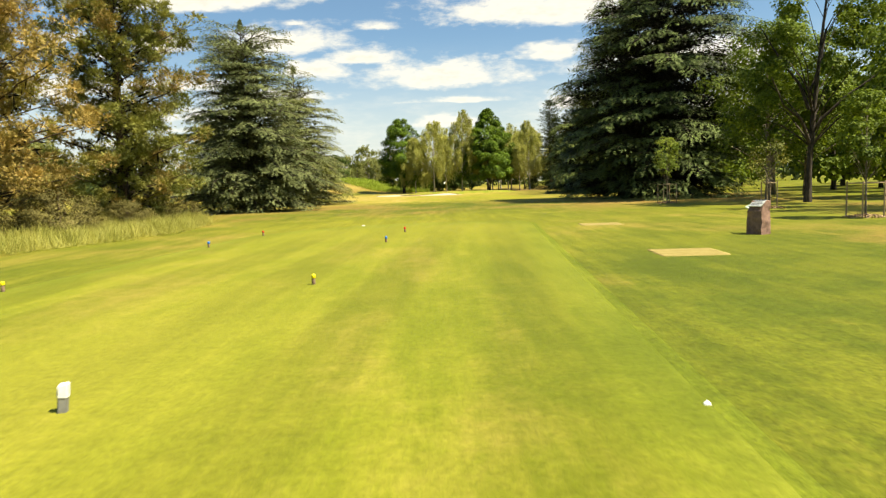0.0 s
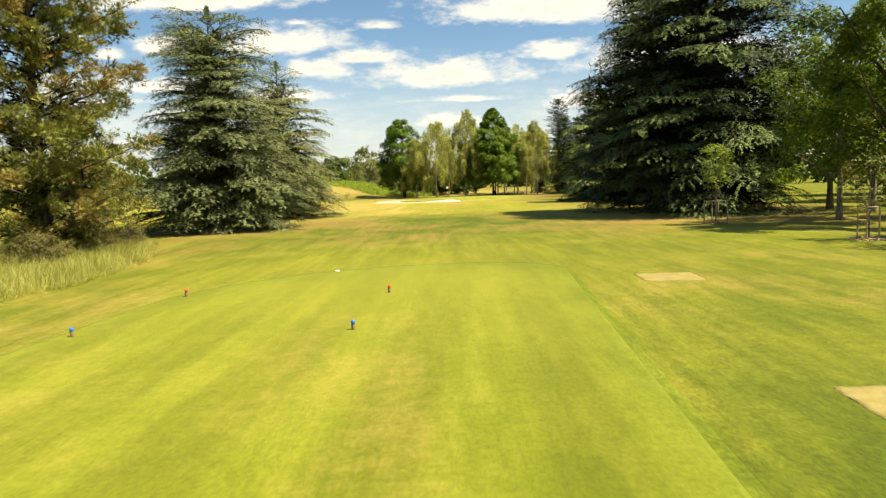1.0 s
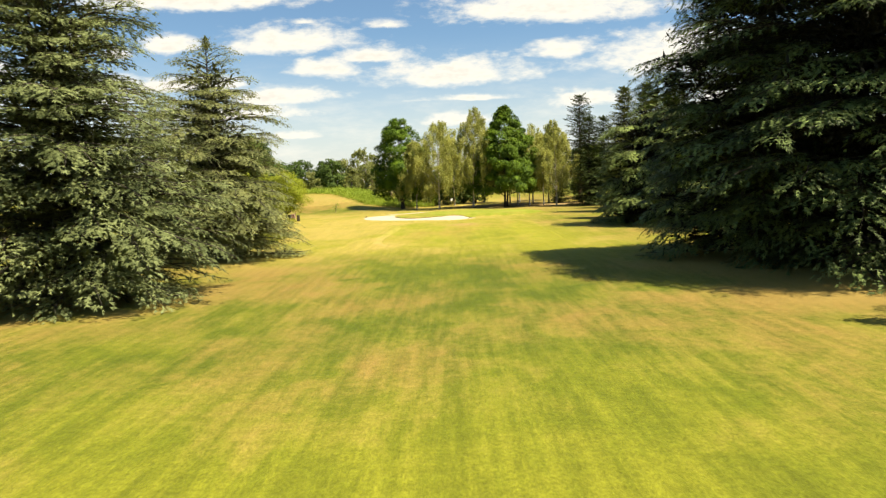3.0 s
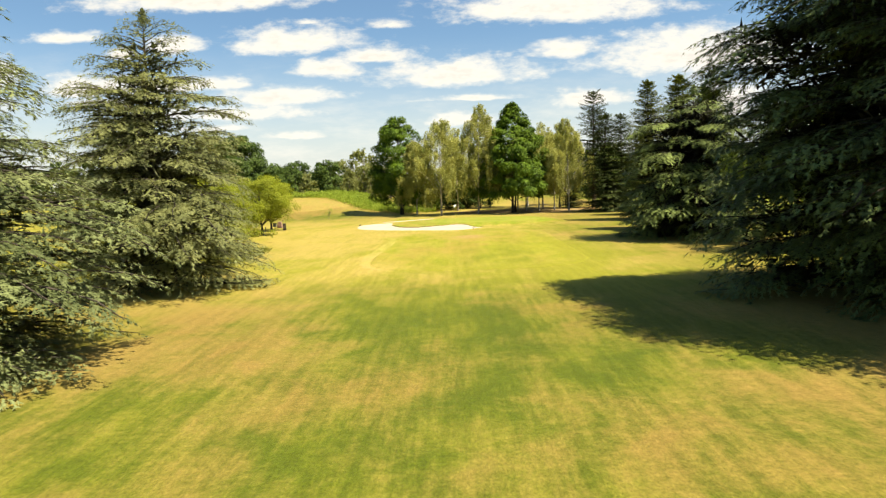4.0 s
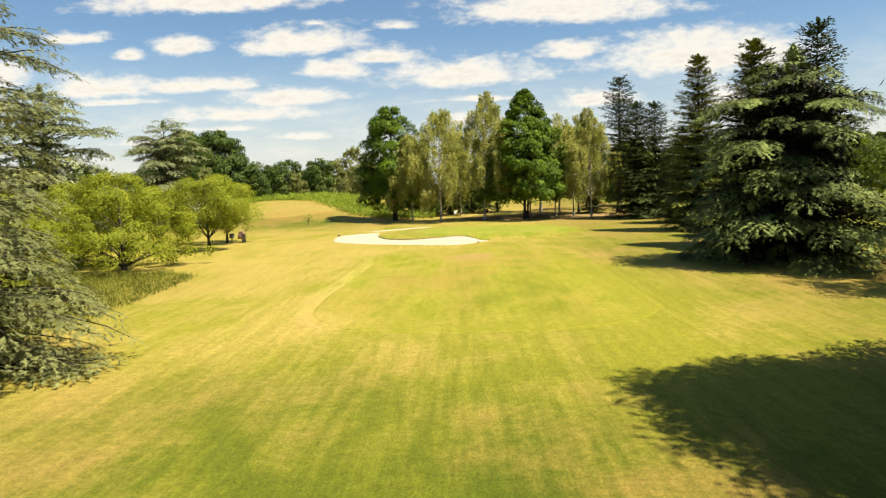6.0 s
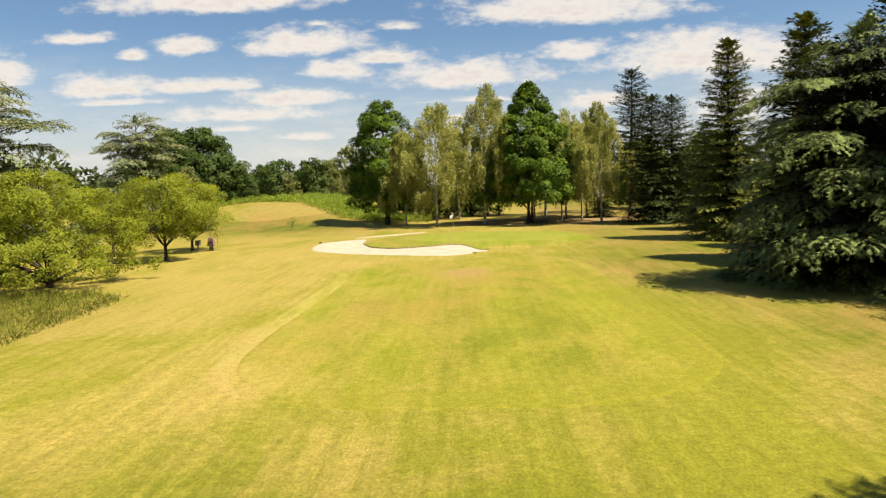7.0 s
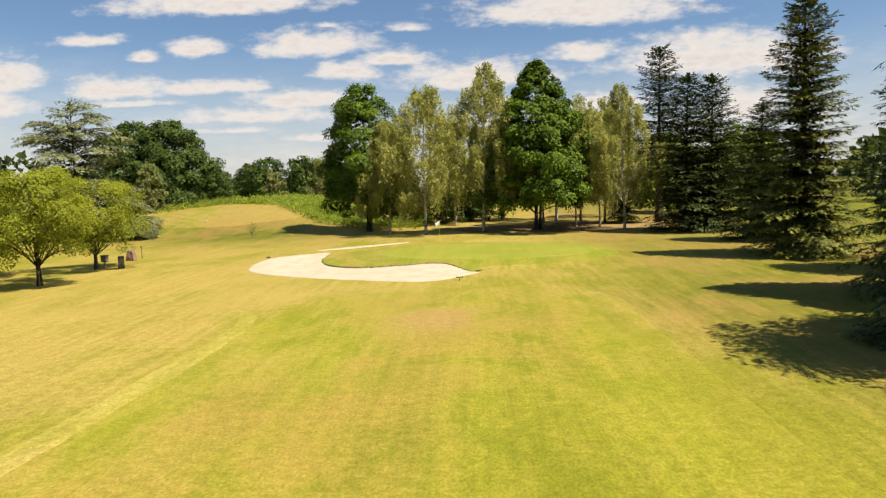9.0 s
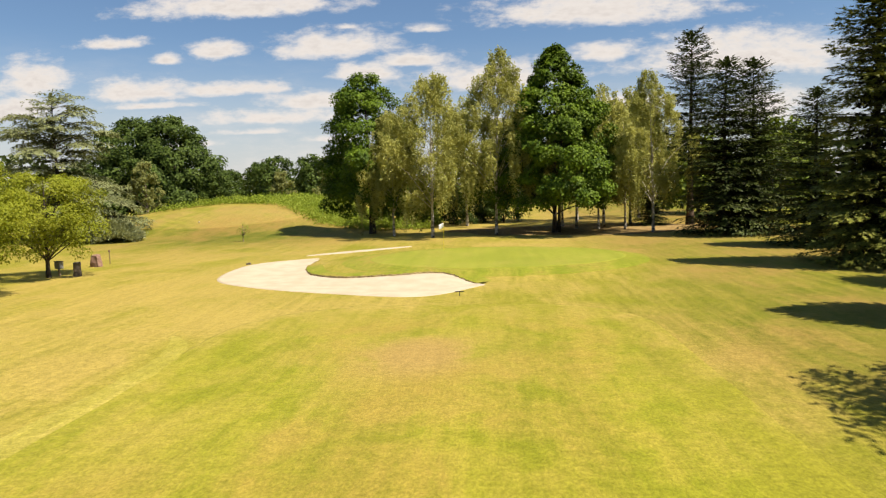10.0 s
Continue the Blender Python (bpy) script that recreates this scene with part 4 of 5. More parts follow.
# ---- cedars, firs and pines ----
CEDAR = "blue-grey cedar with level shelving boughs to the ground"
DEOD = "tall dark green cedar with drooping bough tips"
stand(conifer("cedar_tree", CEDAR, "cedar", 11, 17.2, [(0, 5.6), (0.12, 6.9), (0.25, 6.8), (0.5, 5.7), (0.8, 4.2), (0.9, 2.9), (0.96, 1.5), (1, 0.3)], F_CEDAR, B_DARK, 105000, "cedar",
              0.24, 0.050, 255, tops=3, inner=10000, dead=F_INNER_GREEN), -17.6, 60.6)
stand(conifer("cedar_tree", "blue-grey cedar with an open airy top", "cedar", 12, 16.3, [(0, 4.4), (0.12, 6.0), (0.35, 5.7), (0.5, 5.0), (0.66, 4.2), (0.82, 2.8), (0.93, 1.3), (1, 0.25)],
              F_CEDAR_OLIVE, B_DARK, 105000, "cedar", 0.215, 0.040, 200, tops=1, inner=8000, dead=F_INNER_GREEN), -16.9, 78.6)
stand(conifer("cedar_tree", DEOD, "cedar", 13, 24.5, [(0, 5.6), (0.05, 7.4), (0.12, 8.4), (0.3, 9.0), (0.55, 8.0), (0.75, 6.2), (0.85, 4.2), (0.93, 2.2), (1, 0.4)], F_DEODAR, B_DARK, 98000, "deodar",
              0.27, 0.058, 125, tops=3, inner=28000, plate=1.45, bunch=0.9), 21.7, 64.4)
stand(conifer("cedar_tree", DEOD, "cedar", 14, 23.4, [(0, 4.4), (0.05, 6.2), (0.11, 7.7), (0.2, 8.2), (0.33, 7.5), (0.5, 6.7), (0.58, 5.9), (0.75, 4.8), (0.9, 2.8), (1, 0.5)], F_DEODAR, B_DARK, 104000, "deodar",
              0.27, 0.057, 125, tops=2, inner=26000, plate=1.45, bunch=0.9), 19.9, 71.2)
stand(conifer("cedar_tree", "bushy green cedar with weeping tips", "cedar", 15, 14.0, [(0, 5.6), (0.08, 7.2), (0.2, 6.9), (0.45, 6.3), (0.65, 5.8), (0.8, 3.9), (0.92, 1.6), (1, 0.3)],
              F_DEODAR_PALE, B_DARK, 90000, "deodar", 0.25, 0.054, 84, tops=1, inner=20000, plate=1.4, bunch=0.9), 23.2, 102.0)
far_cedar = stand(conifer("cedar_tree", "grey-green cedar of broad flat plates", "cedar", 16, 16.8, [(0, 8.6), (0.1, 10.2), (0.3, 9.0), (0.42, 6.2), (0.6, 6.0), (0.75, 4.6), (0.9, 3.2), (1, 0.8)],
                          F_FLATCEDAR, B_DARK, 62000, "cedar", 0.36, 0.15, 74, fine=False, inner=5500, plate=1.7, tops=1, dead=F_INNER_GREEN), -45.4, 163.0)
again(far_cedar, -44.5, 131.0, 130, 1.05)

FIR = [(0, 3.6), (0.08, 4.3), (0.3, 3.6), (0.6, 2.4), (0.8, 1.7), (0.93, 1.0), (1, 0.25)]
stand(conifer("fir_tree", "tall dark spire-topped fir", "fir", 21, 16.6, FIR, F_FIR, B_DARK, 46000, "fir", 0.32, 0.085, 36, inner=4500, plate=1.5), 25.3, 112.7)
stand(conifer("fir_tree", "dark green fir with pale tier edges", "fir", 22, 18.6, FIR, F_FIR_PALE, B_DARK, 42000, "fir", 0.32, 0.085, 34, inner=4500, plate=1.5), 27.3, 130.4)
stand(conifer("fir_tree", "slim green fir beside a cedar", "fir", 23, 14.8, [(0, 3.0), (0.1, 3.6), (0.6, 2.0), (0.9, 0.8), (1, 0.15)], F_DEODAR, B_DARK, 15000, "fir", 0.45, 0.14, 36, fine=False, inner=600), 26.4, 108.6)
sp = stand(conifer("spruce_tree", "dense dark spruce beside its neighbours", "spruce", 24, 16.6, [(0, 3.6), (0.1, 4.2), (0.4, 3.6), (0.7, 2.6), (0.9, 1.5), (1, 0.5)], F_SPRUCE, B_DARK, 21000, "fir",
                   0.36, 0.17, 36, fine=False, inner=1500, plate=1.4), 26.8, 154.5)
again(sp, 30.0, 155.5, 110, 1.0, tall=1.0)
again(sp, 29.6, 142.5, 230, 0.85, tall=0.85)
again(sp, 23.6, 170.0, 60, 0.55)
again(sp, 31.5, 120.5, 20, 0.95)
again(sp, 25.6, 104.2, 300, 0.74, tall=1.3)
stand(conifer("spruce_tree", "tall thin spruce with a sparse browned top", "spruce", 25, 22.2, [(0, 1.0), (0.3, 2.2), (0.5, 3.1), (0.7, 2.9), (0.86, 2.3), (0.95, 1.5), (1, 0.6)], F_SPRUCE, B_PINE, 17000, "fir",
              0.38, 0.15, 26, gap=0.18, fine=False, inner=300, start=0.28), 28.0, 169.0)

PINE = [(0, 3.6), (0.1, 5.2), (0.35, 5.6), (0.6, 4.6), (0.8, 3.2), (0.92, 2.0), (1, 0.7)]
stand(conifer("pine_tree", "pine with browning needles", "pine", 31, 18.0, PINE, F_BROWN, B_PINE, 46000, "pine", 0.27, 0.052, 27, inner=1200), -23.0, 33.5)
stand(conifer("pine_tree", "green pine with rusty patches and bare inner twigs", "pine", 32, 19.5, PINE, F_PINE, B_PINE, 66000, "pine", 0.27, 0.050, 27, inner=1500, gap=0.04), -20.2, 42.2)
stand(conifer("pine_tree", "low bushy green-brown pine behind taller ones", "pine", 33, 8.5, [(0, 2.6), (0.2, 3.8), (0.6, 3.0), (1, 0.7)], F_PINE, B_PINE, 18000, "pine", 0.22, 0.07, 18, fine=False, inner=300), -23.3, 51.5)

# ---- leafy trees behind the green ----
stand(broadleaf("lime_tree", "dark green leafy tree with a tall crown", "tree", 41, 18.4, 4.6, F_LIME, B_DARK, 38000, "round", 0.10, 0.32, 0.23, 170, 1.15, hollow=0.5,
                profile=[(0.10, 3.6), (0.25, 4.9), (0.6, 4.8), (0.85, 3.2), (1, 0.5)]), -9.3, 166.2)
stand(broadleaf("lime_tree", "dense dark green pyramid-crowned tree", "tree", 42, 20.0, 6.6, F_LIME, B_DARK, 58000, "cone", 0.14, 0.32, 0.23, 330, 1.1, stems=2, hollow=0.5, trunk_r=0.22,
                profile=[(0.14, 5.6), (0.2, 7.2), (0.36, 6.9), (0.5, 5.9), (0.67, 4.4), (0.85, 2.3), (1, 0.2)]), 11.6, 162.5)
bi = stand(broadleaf("birch_tree", "weeping birch with pale bark and olive leaves", "birch", 43, 17.4, 4.8, F_BIRCH, B_BIRCH, 38000, "birch", 0.25, 0.23, 0.14, 120, 0.62, droop=3.6, hollow=0.25, trunk_r=0.15, group="birches behind the green",
                     profile=[(0.25, 3.8), (0.4, 5.3), (0.6, 5.0), (0.8, 3.4), (0.93, 1.9), (1, 0.5)]), -1.6, 159.4)
b2 = stand(broadleaf("birch_tree", "tall slender birch with a thin pale top", "birch", 44, 20.0, 4.4, F_BIRCH, B_BIRCH, 34000, "birch", 0.25, 0.23, 0.14, 110, 0.6, droop=3.4, hollow=0.25, trunk_r=0.15, group="birches behind the green",
                     profile=[(0.25, 3.8), (0.4, 5.0), (0.6, 4.4), (0.8, 2.7), (0.93, 1.3), (1, 0.2)]), 5.2, 161.0)
b3 = stand(broadleaf("birch_tree", "birch with a loose hanging crown", "birch", 45, 17.0, 4.4, F_BIRCH, B_BIRCH, 17000, "birch", 0.30, 0.27, 0.15, 100, 0.7, droop=3.0, hollow=0.25, trunk_r=0.15, group="birches behind the green",
                     profile=[(0.3, 3.6), (0.45, 4.9), (0.7, 4.2), (0.88, 2.3), (1, 0.3)]), 18.1, 169.6)
again(bi, -6.2, 162.4, 80, 0.8)
again(b2, 21.4, 159.2, 140, 0.84)
again(b3, 16.3, 180.0, 40, 1.0)
again(b3, 21.9, 173.0, 100, 1.0)
again(b3, 25.6, 185.0, 270, 1.0)
again(b3, 1.5, 176.0, 310, 1.0)
for x, y, a, s in ((14.6, 167.5, 200, 0.8), (16.9, 166.0, 250, 0.78), (13.4, 171.5, 20, 0.9), (19.6, 164.5, 330, 0.75)):
    again(b3, x, y, a, s)
again(b3, 8.5, 184.0, 15, 0.95)
far_tree = stand(broadleaf("broadleaf_tree", "leafy green tree at the edge of the lawn", "tree", 46, 14.0, 6.0, F_OAK, B_DARK, 3200, "dome", 0.12, 0.85, 0.6, 70, 1.7), -4.5, 176.0)
far_tree.matrix_basis = far_tree.matrix_basis @ Matrix.Diagonal((0.45, 0.45, 0.36, 1))
for x, y, a, s in ((-9.5, 178.5, 250, 0.42),):
    again(far_tree, x, y, a, s)

# ---- trees over the right-hand lawn ----
oak = stand(broadleaf("oak_tree", "spreading oak with dark twisting limbs", "oak", 51, 18.0, 4.9, F_OAK, B_DARK, 25000, "dome", 0.30, 0.22, 0.145, 75, 1.0, trunk_r=0.20, fork=0.4, hollow=0.30, lean=(0.08, 0.0)), 25.0, 45.0)
for bend_ in ([(0.0, 0.0, 4.4), (0.7, -0.3, 5.6), (1.9, -0.8, 6.9), (3.2, -1.2, 7.9), (4.9, -1.6, 9.3)], [(0.0, 0.0, 6.2), (-0.5, 0.4, 8.0), (-1.6, 0.7, 9.6), (-3.0, 0.9, 12.0)],
              [(0.0, 0.0, 7.4), (0.9, 0.5, 9.2), (1.5, 0.9, 11.6), (2.9, 1.2, 14.0)], [(0.1, 0.0, 3.9), (-0.9, -0.6, 5.6), (-2.4, -1.3, 6.4), (-3.6, -2.0, 8.2)]):
    V, F = tubes([(np.array(bend_), np.linspace(0.13, 0.03, len(bend_)))], 8)
    mesh_object("limb", V, F, B_DARK, oak, smooth=True)
lean_oak = stand(broadleaf("oak_tree", "smaller leafy tree with a slim trunk", "tree", 52, 11.5, 4.4, F_OAK, B_GREY, 11500, "round", 0.26, 0.23, 0.15, 90, 1.0, trunk_r=0.16), 24.9, 50.3)
again(lean_oak, 28.4, 34.0, 250, 1.2)
again(lean_oak, 31.4, 62.5, 70, 1.35)
again(lean_oak, 32.2, 58.3, 160, 1.2)
again(lean_oak, 27.0, 91.0, 200, 0.95)
for x, y, a, s in ((38.5, 48.0, 120, 1.1), (44, 74, 10, 0.9), (56, 92, 90, 1.0), (66, 80, 170, 1.05), (72, 108, 220, 1.1), (48, 118, 300, 1.0), (86, 96, 20, 1.1), (60, 132, 75, 1.05), (41, 100, 140, 0.8),
                   (43, 62, 30, 0.7), (52, 78, 60, 0.8), (42, 178, 60, 0.9), (36, 192, 160, 0.9), (33, 86, 60, 0.7)):
    again(far_tree, x, y, a, s)

# ---- orchard trees and the far side of the lawn ----
ap = stand(broadleaf("apple_tree", "low spreading fruit tree with yellow-green leaves", "fruit tree", 61, 7.4, 5.2, F_APPLE, B_DARK, 27000, "dome", 0.05, 0.17, 0.108, 150, 0.85, trunk_r=0.18, fork=0.8, group="fruit trees by the rough"), -25.0, 108.6)
ap2 = stand(broadleaf("apple_tree", "round-headed fruit tree with yellow-green leaves", "fruit tree", 62, 7.5, 3.4, F_APPLE, B_DARK, 18000, "round", 0.22, 0.17, 0.108, 100, 0.85, trunk_r=0.14, fork=0.8, group="fruit trees by the rough"), -23.7, 122.8)
again(ap2, -24.8, 131.0, 100, 0.93)
again(ap2, -30.6, 127.0, 200, 0.85)
again(ap, -31.0, 112.0, 160, 0.9)
again(ap, -27.5, 98.0, 250, 0.8)
big = stand(broadleaf("oak_tree", "huge dark green tree with a billowing crown", "oak", 63, 17.5, 8.6, F_SHADE, B_DARK, 27000, "dome", 0.05, 0.54, 0.38, 190, 1.9), -61.0, 207.0)
again(big, -52.0, 206.0, 140, 0.93)
pale = stand(broadleaf("willow_tree", "pale green upright young tree", "tree", 64, 8.6, 2.5, F_PALE, B_GREY, 5000, "birch", 0.05, 0.37, 0.25, 60, 0.9, droop=0.6), -49.4, 190.0)
dark_far = stand(broadleaf("oak_tree", "dark rounded tree across the far field", "tree", 66, 13.0, 6.4, F_SHADE, B_DARK, 4200, "dome", 0.05, 0.7, 0.5, 80, 1.7), -52.5, 262.0)
for x, y, a, s in ((-6.5, 181.0, 10, 0.45), (-0.5, 179.5, 130, 0.42), (2.2, 188.0, 220, 0.5), (6.4, 181.0, 300, 0.42), (-2.5, 182.0, 90, 0.42), (3.6, 184.0, 20, 0.40), (-43.0, 203.0, 60, 0.45), (-79.0, 296.0, 0, 0.85), (-58.5, 268.0, 140, 0.9), (-39.5, 256.0, 200, 1.0), (-45.0, 275.0, 250, 0.9)):
    again(dark_far, x, y, a, s)
again(pale, -43.5, 240.0, 20, 1.1)
again(pale, -27.0, 215.0, 130, 0.9)
again(pale, -20.0, 205.0, 330, 0.75)
bw = stand(broadleaf("willow_tree", "grey-green feathery tree at the wood's edge", "tree", 65, 15.5, 5.2, F_PALE, B_GREY, 4000, "round", 0.08, 0.72, 0.48, 90, 1.4, droop=0.8), -26.0, 240.0)
again(bw, -41.5, 292.0, 60, 0.92)
again(bw, -33.0, 302.0, 160, 0.9)
again(bw, -17.0, 225.0, 260, 0.85)
for x, y, a, s in ((-75, 118, 10, 0.8), (-88, 150, 70, 0.9), (-62, 96, 200, 0.75), (-80, 90, 100, 0.9), (-100, 130, 160, 1.0), (-70, 74, 20, 0.7)):
    again(bw, x, y, a, s)


def wood(name, label, seed, count, box, tall, leaf, mat, per=260):
    """A far wood, too far to count its trees: many crowns of leaves in one mesh."""
    rng = np.random.default_rng(seed)
    A, W = [], []
    for k in range(count):
        x, y = rng.uniform(box[0], box[1]), rng.uniform(box[2], box[3])
        h = tall * rng.uniform(0.7, 1.15)
        r = h * rng.uniform(0.30, 0.45)
        d = unit(rng.normal(size=(per, 3)) + np.array([0, 0, 0.2]))
        p = d * rng.uniform(0.75, 1.05, per)[:, None] * np.array([r, r, h * 0.48])
        p[:, 2] = np.maximum(p[:, 2] + h * 0.5, 0.3)
        p[:, 0] += x
        p[:, 1] += y
        p[:, 2] += float(ground_z(x, y))
        A.append(p)
        W.append(d + rng.normal(0, 0.7, (per, 3)))
    A, W = np.concatenate(A), np.concatenate(W)
    V, F = sprigs(rng, A, W, rng.uniform(0.7, 1.3, len(A)) * leaf, rng.uniform(0.7, 1.2, len(A)) * leaf * 0.8)
    return tagged(mesh_object(name, V, F, mat), label, "wood", kind="stuff")


wood("far_wood", "far hazy mixed wood along the skyline", 71, 90, (-420, -90, 360, 560), 11, 2.4, F_FAR, 170)
wood("far_wood", "wood behind the birches and spruces", 72, 32, (-5, 75, 225, 300), 13, 1.3, F_FAR, 300)
wood("far_wood", "wood closing the lawn", 73, 60, (75, 260, 90, 330), 15, 2.3, F_FAR, 150)
wood("far_wood", "wood beyond the open field", 74, 60, (-260, -110, 40, 320), 14, 2.2, F_FAR, 150)
# added out of view: blocks low sky light, darkening the near sides of trees
wood("far_wood", "unseen tall wood added behind the tee to block low sky light", 76, 60, (-120, 120, -90, -34), 19, 2.0, F_FAR, 200)
wood("far_wood", "dense wood on the horizon", 75, 110, (-900, 900, 700, 1300), 20, 5.5, F_FAR, 120)


# ---- bracken, tall grass ----
def blades(name, label, category, seed, count, area, tall, mat, width, lean=0.35, fronds=False):
    """Standing blades or fronds over an area given as a test and its bounds."""
    rng = np.random.default_rng(seed)
    test, (x0, x1, y0, y1) = area
    x, y = rng.uniform(x0, x1, count * 3), rng.uniform(y0, y1, count * 3)
    keep = test(x, y, rng)
    x, y = x[keep][:count], y[keep][:count]
    n = len(x)
    patch = 0.55 + 0.7 * np.sin(x * 1.7 + 1.3 * np.sin(y * 1.1)) * np.sin(y * 1.3 + np.sin(x * 0.6))
    at = np.stack([x, y, ground_z(x, y) - 0.02], 1)
    h = tall * rng.uniform(0.35, 1.2, n) * (0.65 + 0.45 * patch)
    if fronds:
        at[:, 2] += rng.uniform(0.2, 0.95, n) * h
        way_ = rng.normal(0, 1, (n, 3)) + np.array([0, 0, 0.35])
        V, F = sprigs(rng, at, way_, rng.uniform(0.6, 1.2, n) * 0.34, np.full(n, width))
    else:
        V, F = sprigs(rng, at, rng.normal(0, lean, (n, 3)) + np.array([0, 0, 1.0]), h, np.full(n, width))
    return tagged(mesh_object(name, V, F, mat), label, category, kind="stuff")


def rough_edge(y):
    return np.interp(y, [10, 20, 23, 28, 32, 38, 43, 46.5, 49], [-17.5, -16.0, -15.3, -13.8, -13.0, -13.6, -15.4, -17.0, -19])


def in_rough(x, y, rng):
    return x < rough_edge(y) - np.abs(rng.normal(0, 0.5, len(x))) + 0.35


def in_orchard(x, y, rng):
    e = np.interp(y, [80, 87, 92, 100, 103.5, 105.5], [-17.5, -16.2, -16.4, -16.6, -17.4, -20.5])
    return (x < e + rng.normal(0, 0.15, len(x))) & (y < 106 - 0.0 * x)


def in_bracken(x, y, rng):
    ridge = np.interp(x, [-48, -36, -28, -18, -10, -4], [186, 193, 196, 181, 173, 172])
    deep = np.interp(x, [-48, -36, -28, -18, -10, -4], [0.1, 3, 12, 12, 6, 2])
    return np.abs(y - ridge - deep * 0.4) < deep * rng.uniform(0.7, 1.05, len(x))


blades("tall_grass", "uncut pale hay-coloured grass along the tee", "tall grass", 81, 62000, (in_rough, (-24, -12, 14, 49)), 0.85, F_HAY, 0.018, 0.75)
blades("tall_grass", "strip of uncut grass under the fruit trees", "tall grass", 82, 28000, (in_orchard, (-32, -15.0, 84, 106)), 0.45, F_SWARD, 0.034, 0.7)
blades("bracken", "bank of bright green bracken", "bracken", 83, 46000, (in_bracken, (-50, -3, 165, 210)), 1.2, F_FERN, 0.16, fronds=True)

# ---- scrub under the pines ----
scrub = stand(broadleaf("scrub_bush", "low tangled brown-green scrub bush", "bush", 111, 2.3, 2.2, F_SCRUB, B_PINE, 8000, "dome", 0.05, 0.12, 0.06, 60, 0.5, fork=0.9, trunk_r=0.05, hollow=0.25, group="scrub under the pines"), -19.4, 33.5)
for x, y, a, k in ((-18.4, 38.6, 70, 0.7), (-21.5, 29.5, 140, 0.85), (-20.8, 36.4, 30, 0.95), (-18.9, 43.6, 200, 0.7), (-23.4, 27.0, 260, 0.95), (-17.9, 46.4, 310, 0.6)):
    again(scrub, x, y, a, k)

# ---- juniper ----
def juniper():
    rng = np.random.default_rng(91)
    root = tagged(new("juniper_bush"), "low spreading blue-grey juniper bush", "bush")
    n = 9000
    az = rng.uniform(0, 2 * np.pi, n)
    r = rng.uniform(0.1, 1, n) ** 0.6
    p = np.stack([3.6 * r * np.cos(az), 2.4 * r * np.sin(az), 0.25 + 2.0 * (1 - r ** 2) * rng.uniform(0.5, 1.0, n) + 0.25 * np.sin(5 * az)], 1)
    d = np.stack([np.cos(az), np.sin(az), np.full(n, 0.5)], 1) + rng.normal(0, 0.4, (n, 3))
    V, F = sprigs(rng, p, d, rng.uniform(0.4, 0.8, n), np.full(n, 0.18))
    mesh_object("foliage", V, F, F_JUNIPER, root)
    paths = [(np.array([[0, 0, 0], [1.2 * math.cos(a), 0.8 * math.sin(a), 0.5], [2.4 * math.cos(a), 1.6 * math.sin(a), 0.8]]), np.array([0.07, 0.05, 0.02])) for a in np.linspace(0, 6, 9)]
    V, F = tubes(paths, 5)
    mesh_object("stem", V, F, B_DARK, root)
    return root


stand(juniper(), -38.0, 160.0)


# ---- small things ----
def plain(name, col, rough=0.6, grain=None, scale=12.0, metal=0.0):
    m, n = material(name)
    pos = n.add("ShaderNodeTexCoord").outputs["Object"]
    k = n.noise(pos, scale, 4.0, 0.65)
    finish(n, n.mix(n.smooth(k, 0.3, 0.7), col, grain or tuple(0.75 * c for c in col)), rough, k, 0.3, 0.01, metal=metal)
    return m


M_WOOD = plain("weathered_wood", (0.20, 0.14, 0.085), 0.85, (0.11, 0.075, 0.045), 22)
M_STAKE = plain("pale_stake_wood", (0.36, 0.27, 0.16), 0.85, (0.22, 0.16, 0.09), 22)
M_STONE = plain("rough_pink_stone", (0.27, 0.165, 0.12), 0.9, (0.15, 0.09, 0.07), 7)
M_GREYSTONE = plain("dark_stone", (0.16, 0.125, 0.10), 0.9, (0.07, 0.058, 0.05), 7)
M_PLATE = plain("pale_metal_plate", (0.62, 0.64, 0.60), 0.35, metal=0.4)
M_GREENPLATE = plain("pale_green_plate", (0.36, 0.46, 0.36), 0.45)
M_DARK = plain("dark_rubber", (0.03, 0.03, 0.032), 0.7)
M_WHITE = plain("white_paint", (0.80, 0.80, 0.78), 0.5)
M_YELLOW = plain("yellow_paint", (0.80, 0.66, 0.02), 0.45)
M_BLUE = plain("blue_paint", (0.02, 0.16, 0.55), 0.45)
M_RED = plain("red_paint", (0.62, 0.03, 0.02), 0.45)
M_CHIP = plain("wood_chips", (0.42, 0.30, 0.18), 0.95, (0.24, 0.16, 0.09), 30)
M_GREYBOX = plain("grey_box_paint", (0.22, 0.22, 0.20), 0.6)


def lathe(profile, segs=20):
    """A round body from (radius, height) steps."""
    bm = bmesh.new()
    rings = []
    for r, z in profile:
        rings.append([bm.verts.new((r * math.cos(2 * math.pi * k / segs), r * math.sin(2 * math.pi * k / segs), z)) for k in range(segs)])
    for a, b in zip(rings, rings[1:]):
        for k in range(segs):
            bm.faces.new((a[k], a[(k + 1) % segs], b[(k + 1) % segs], b[k]))
    bm.faces.new(rings[0][::-1])
    bm.faces.new(rings[-1])
    return bm


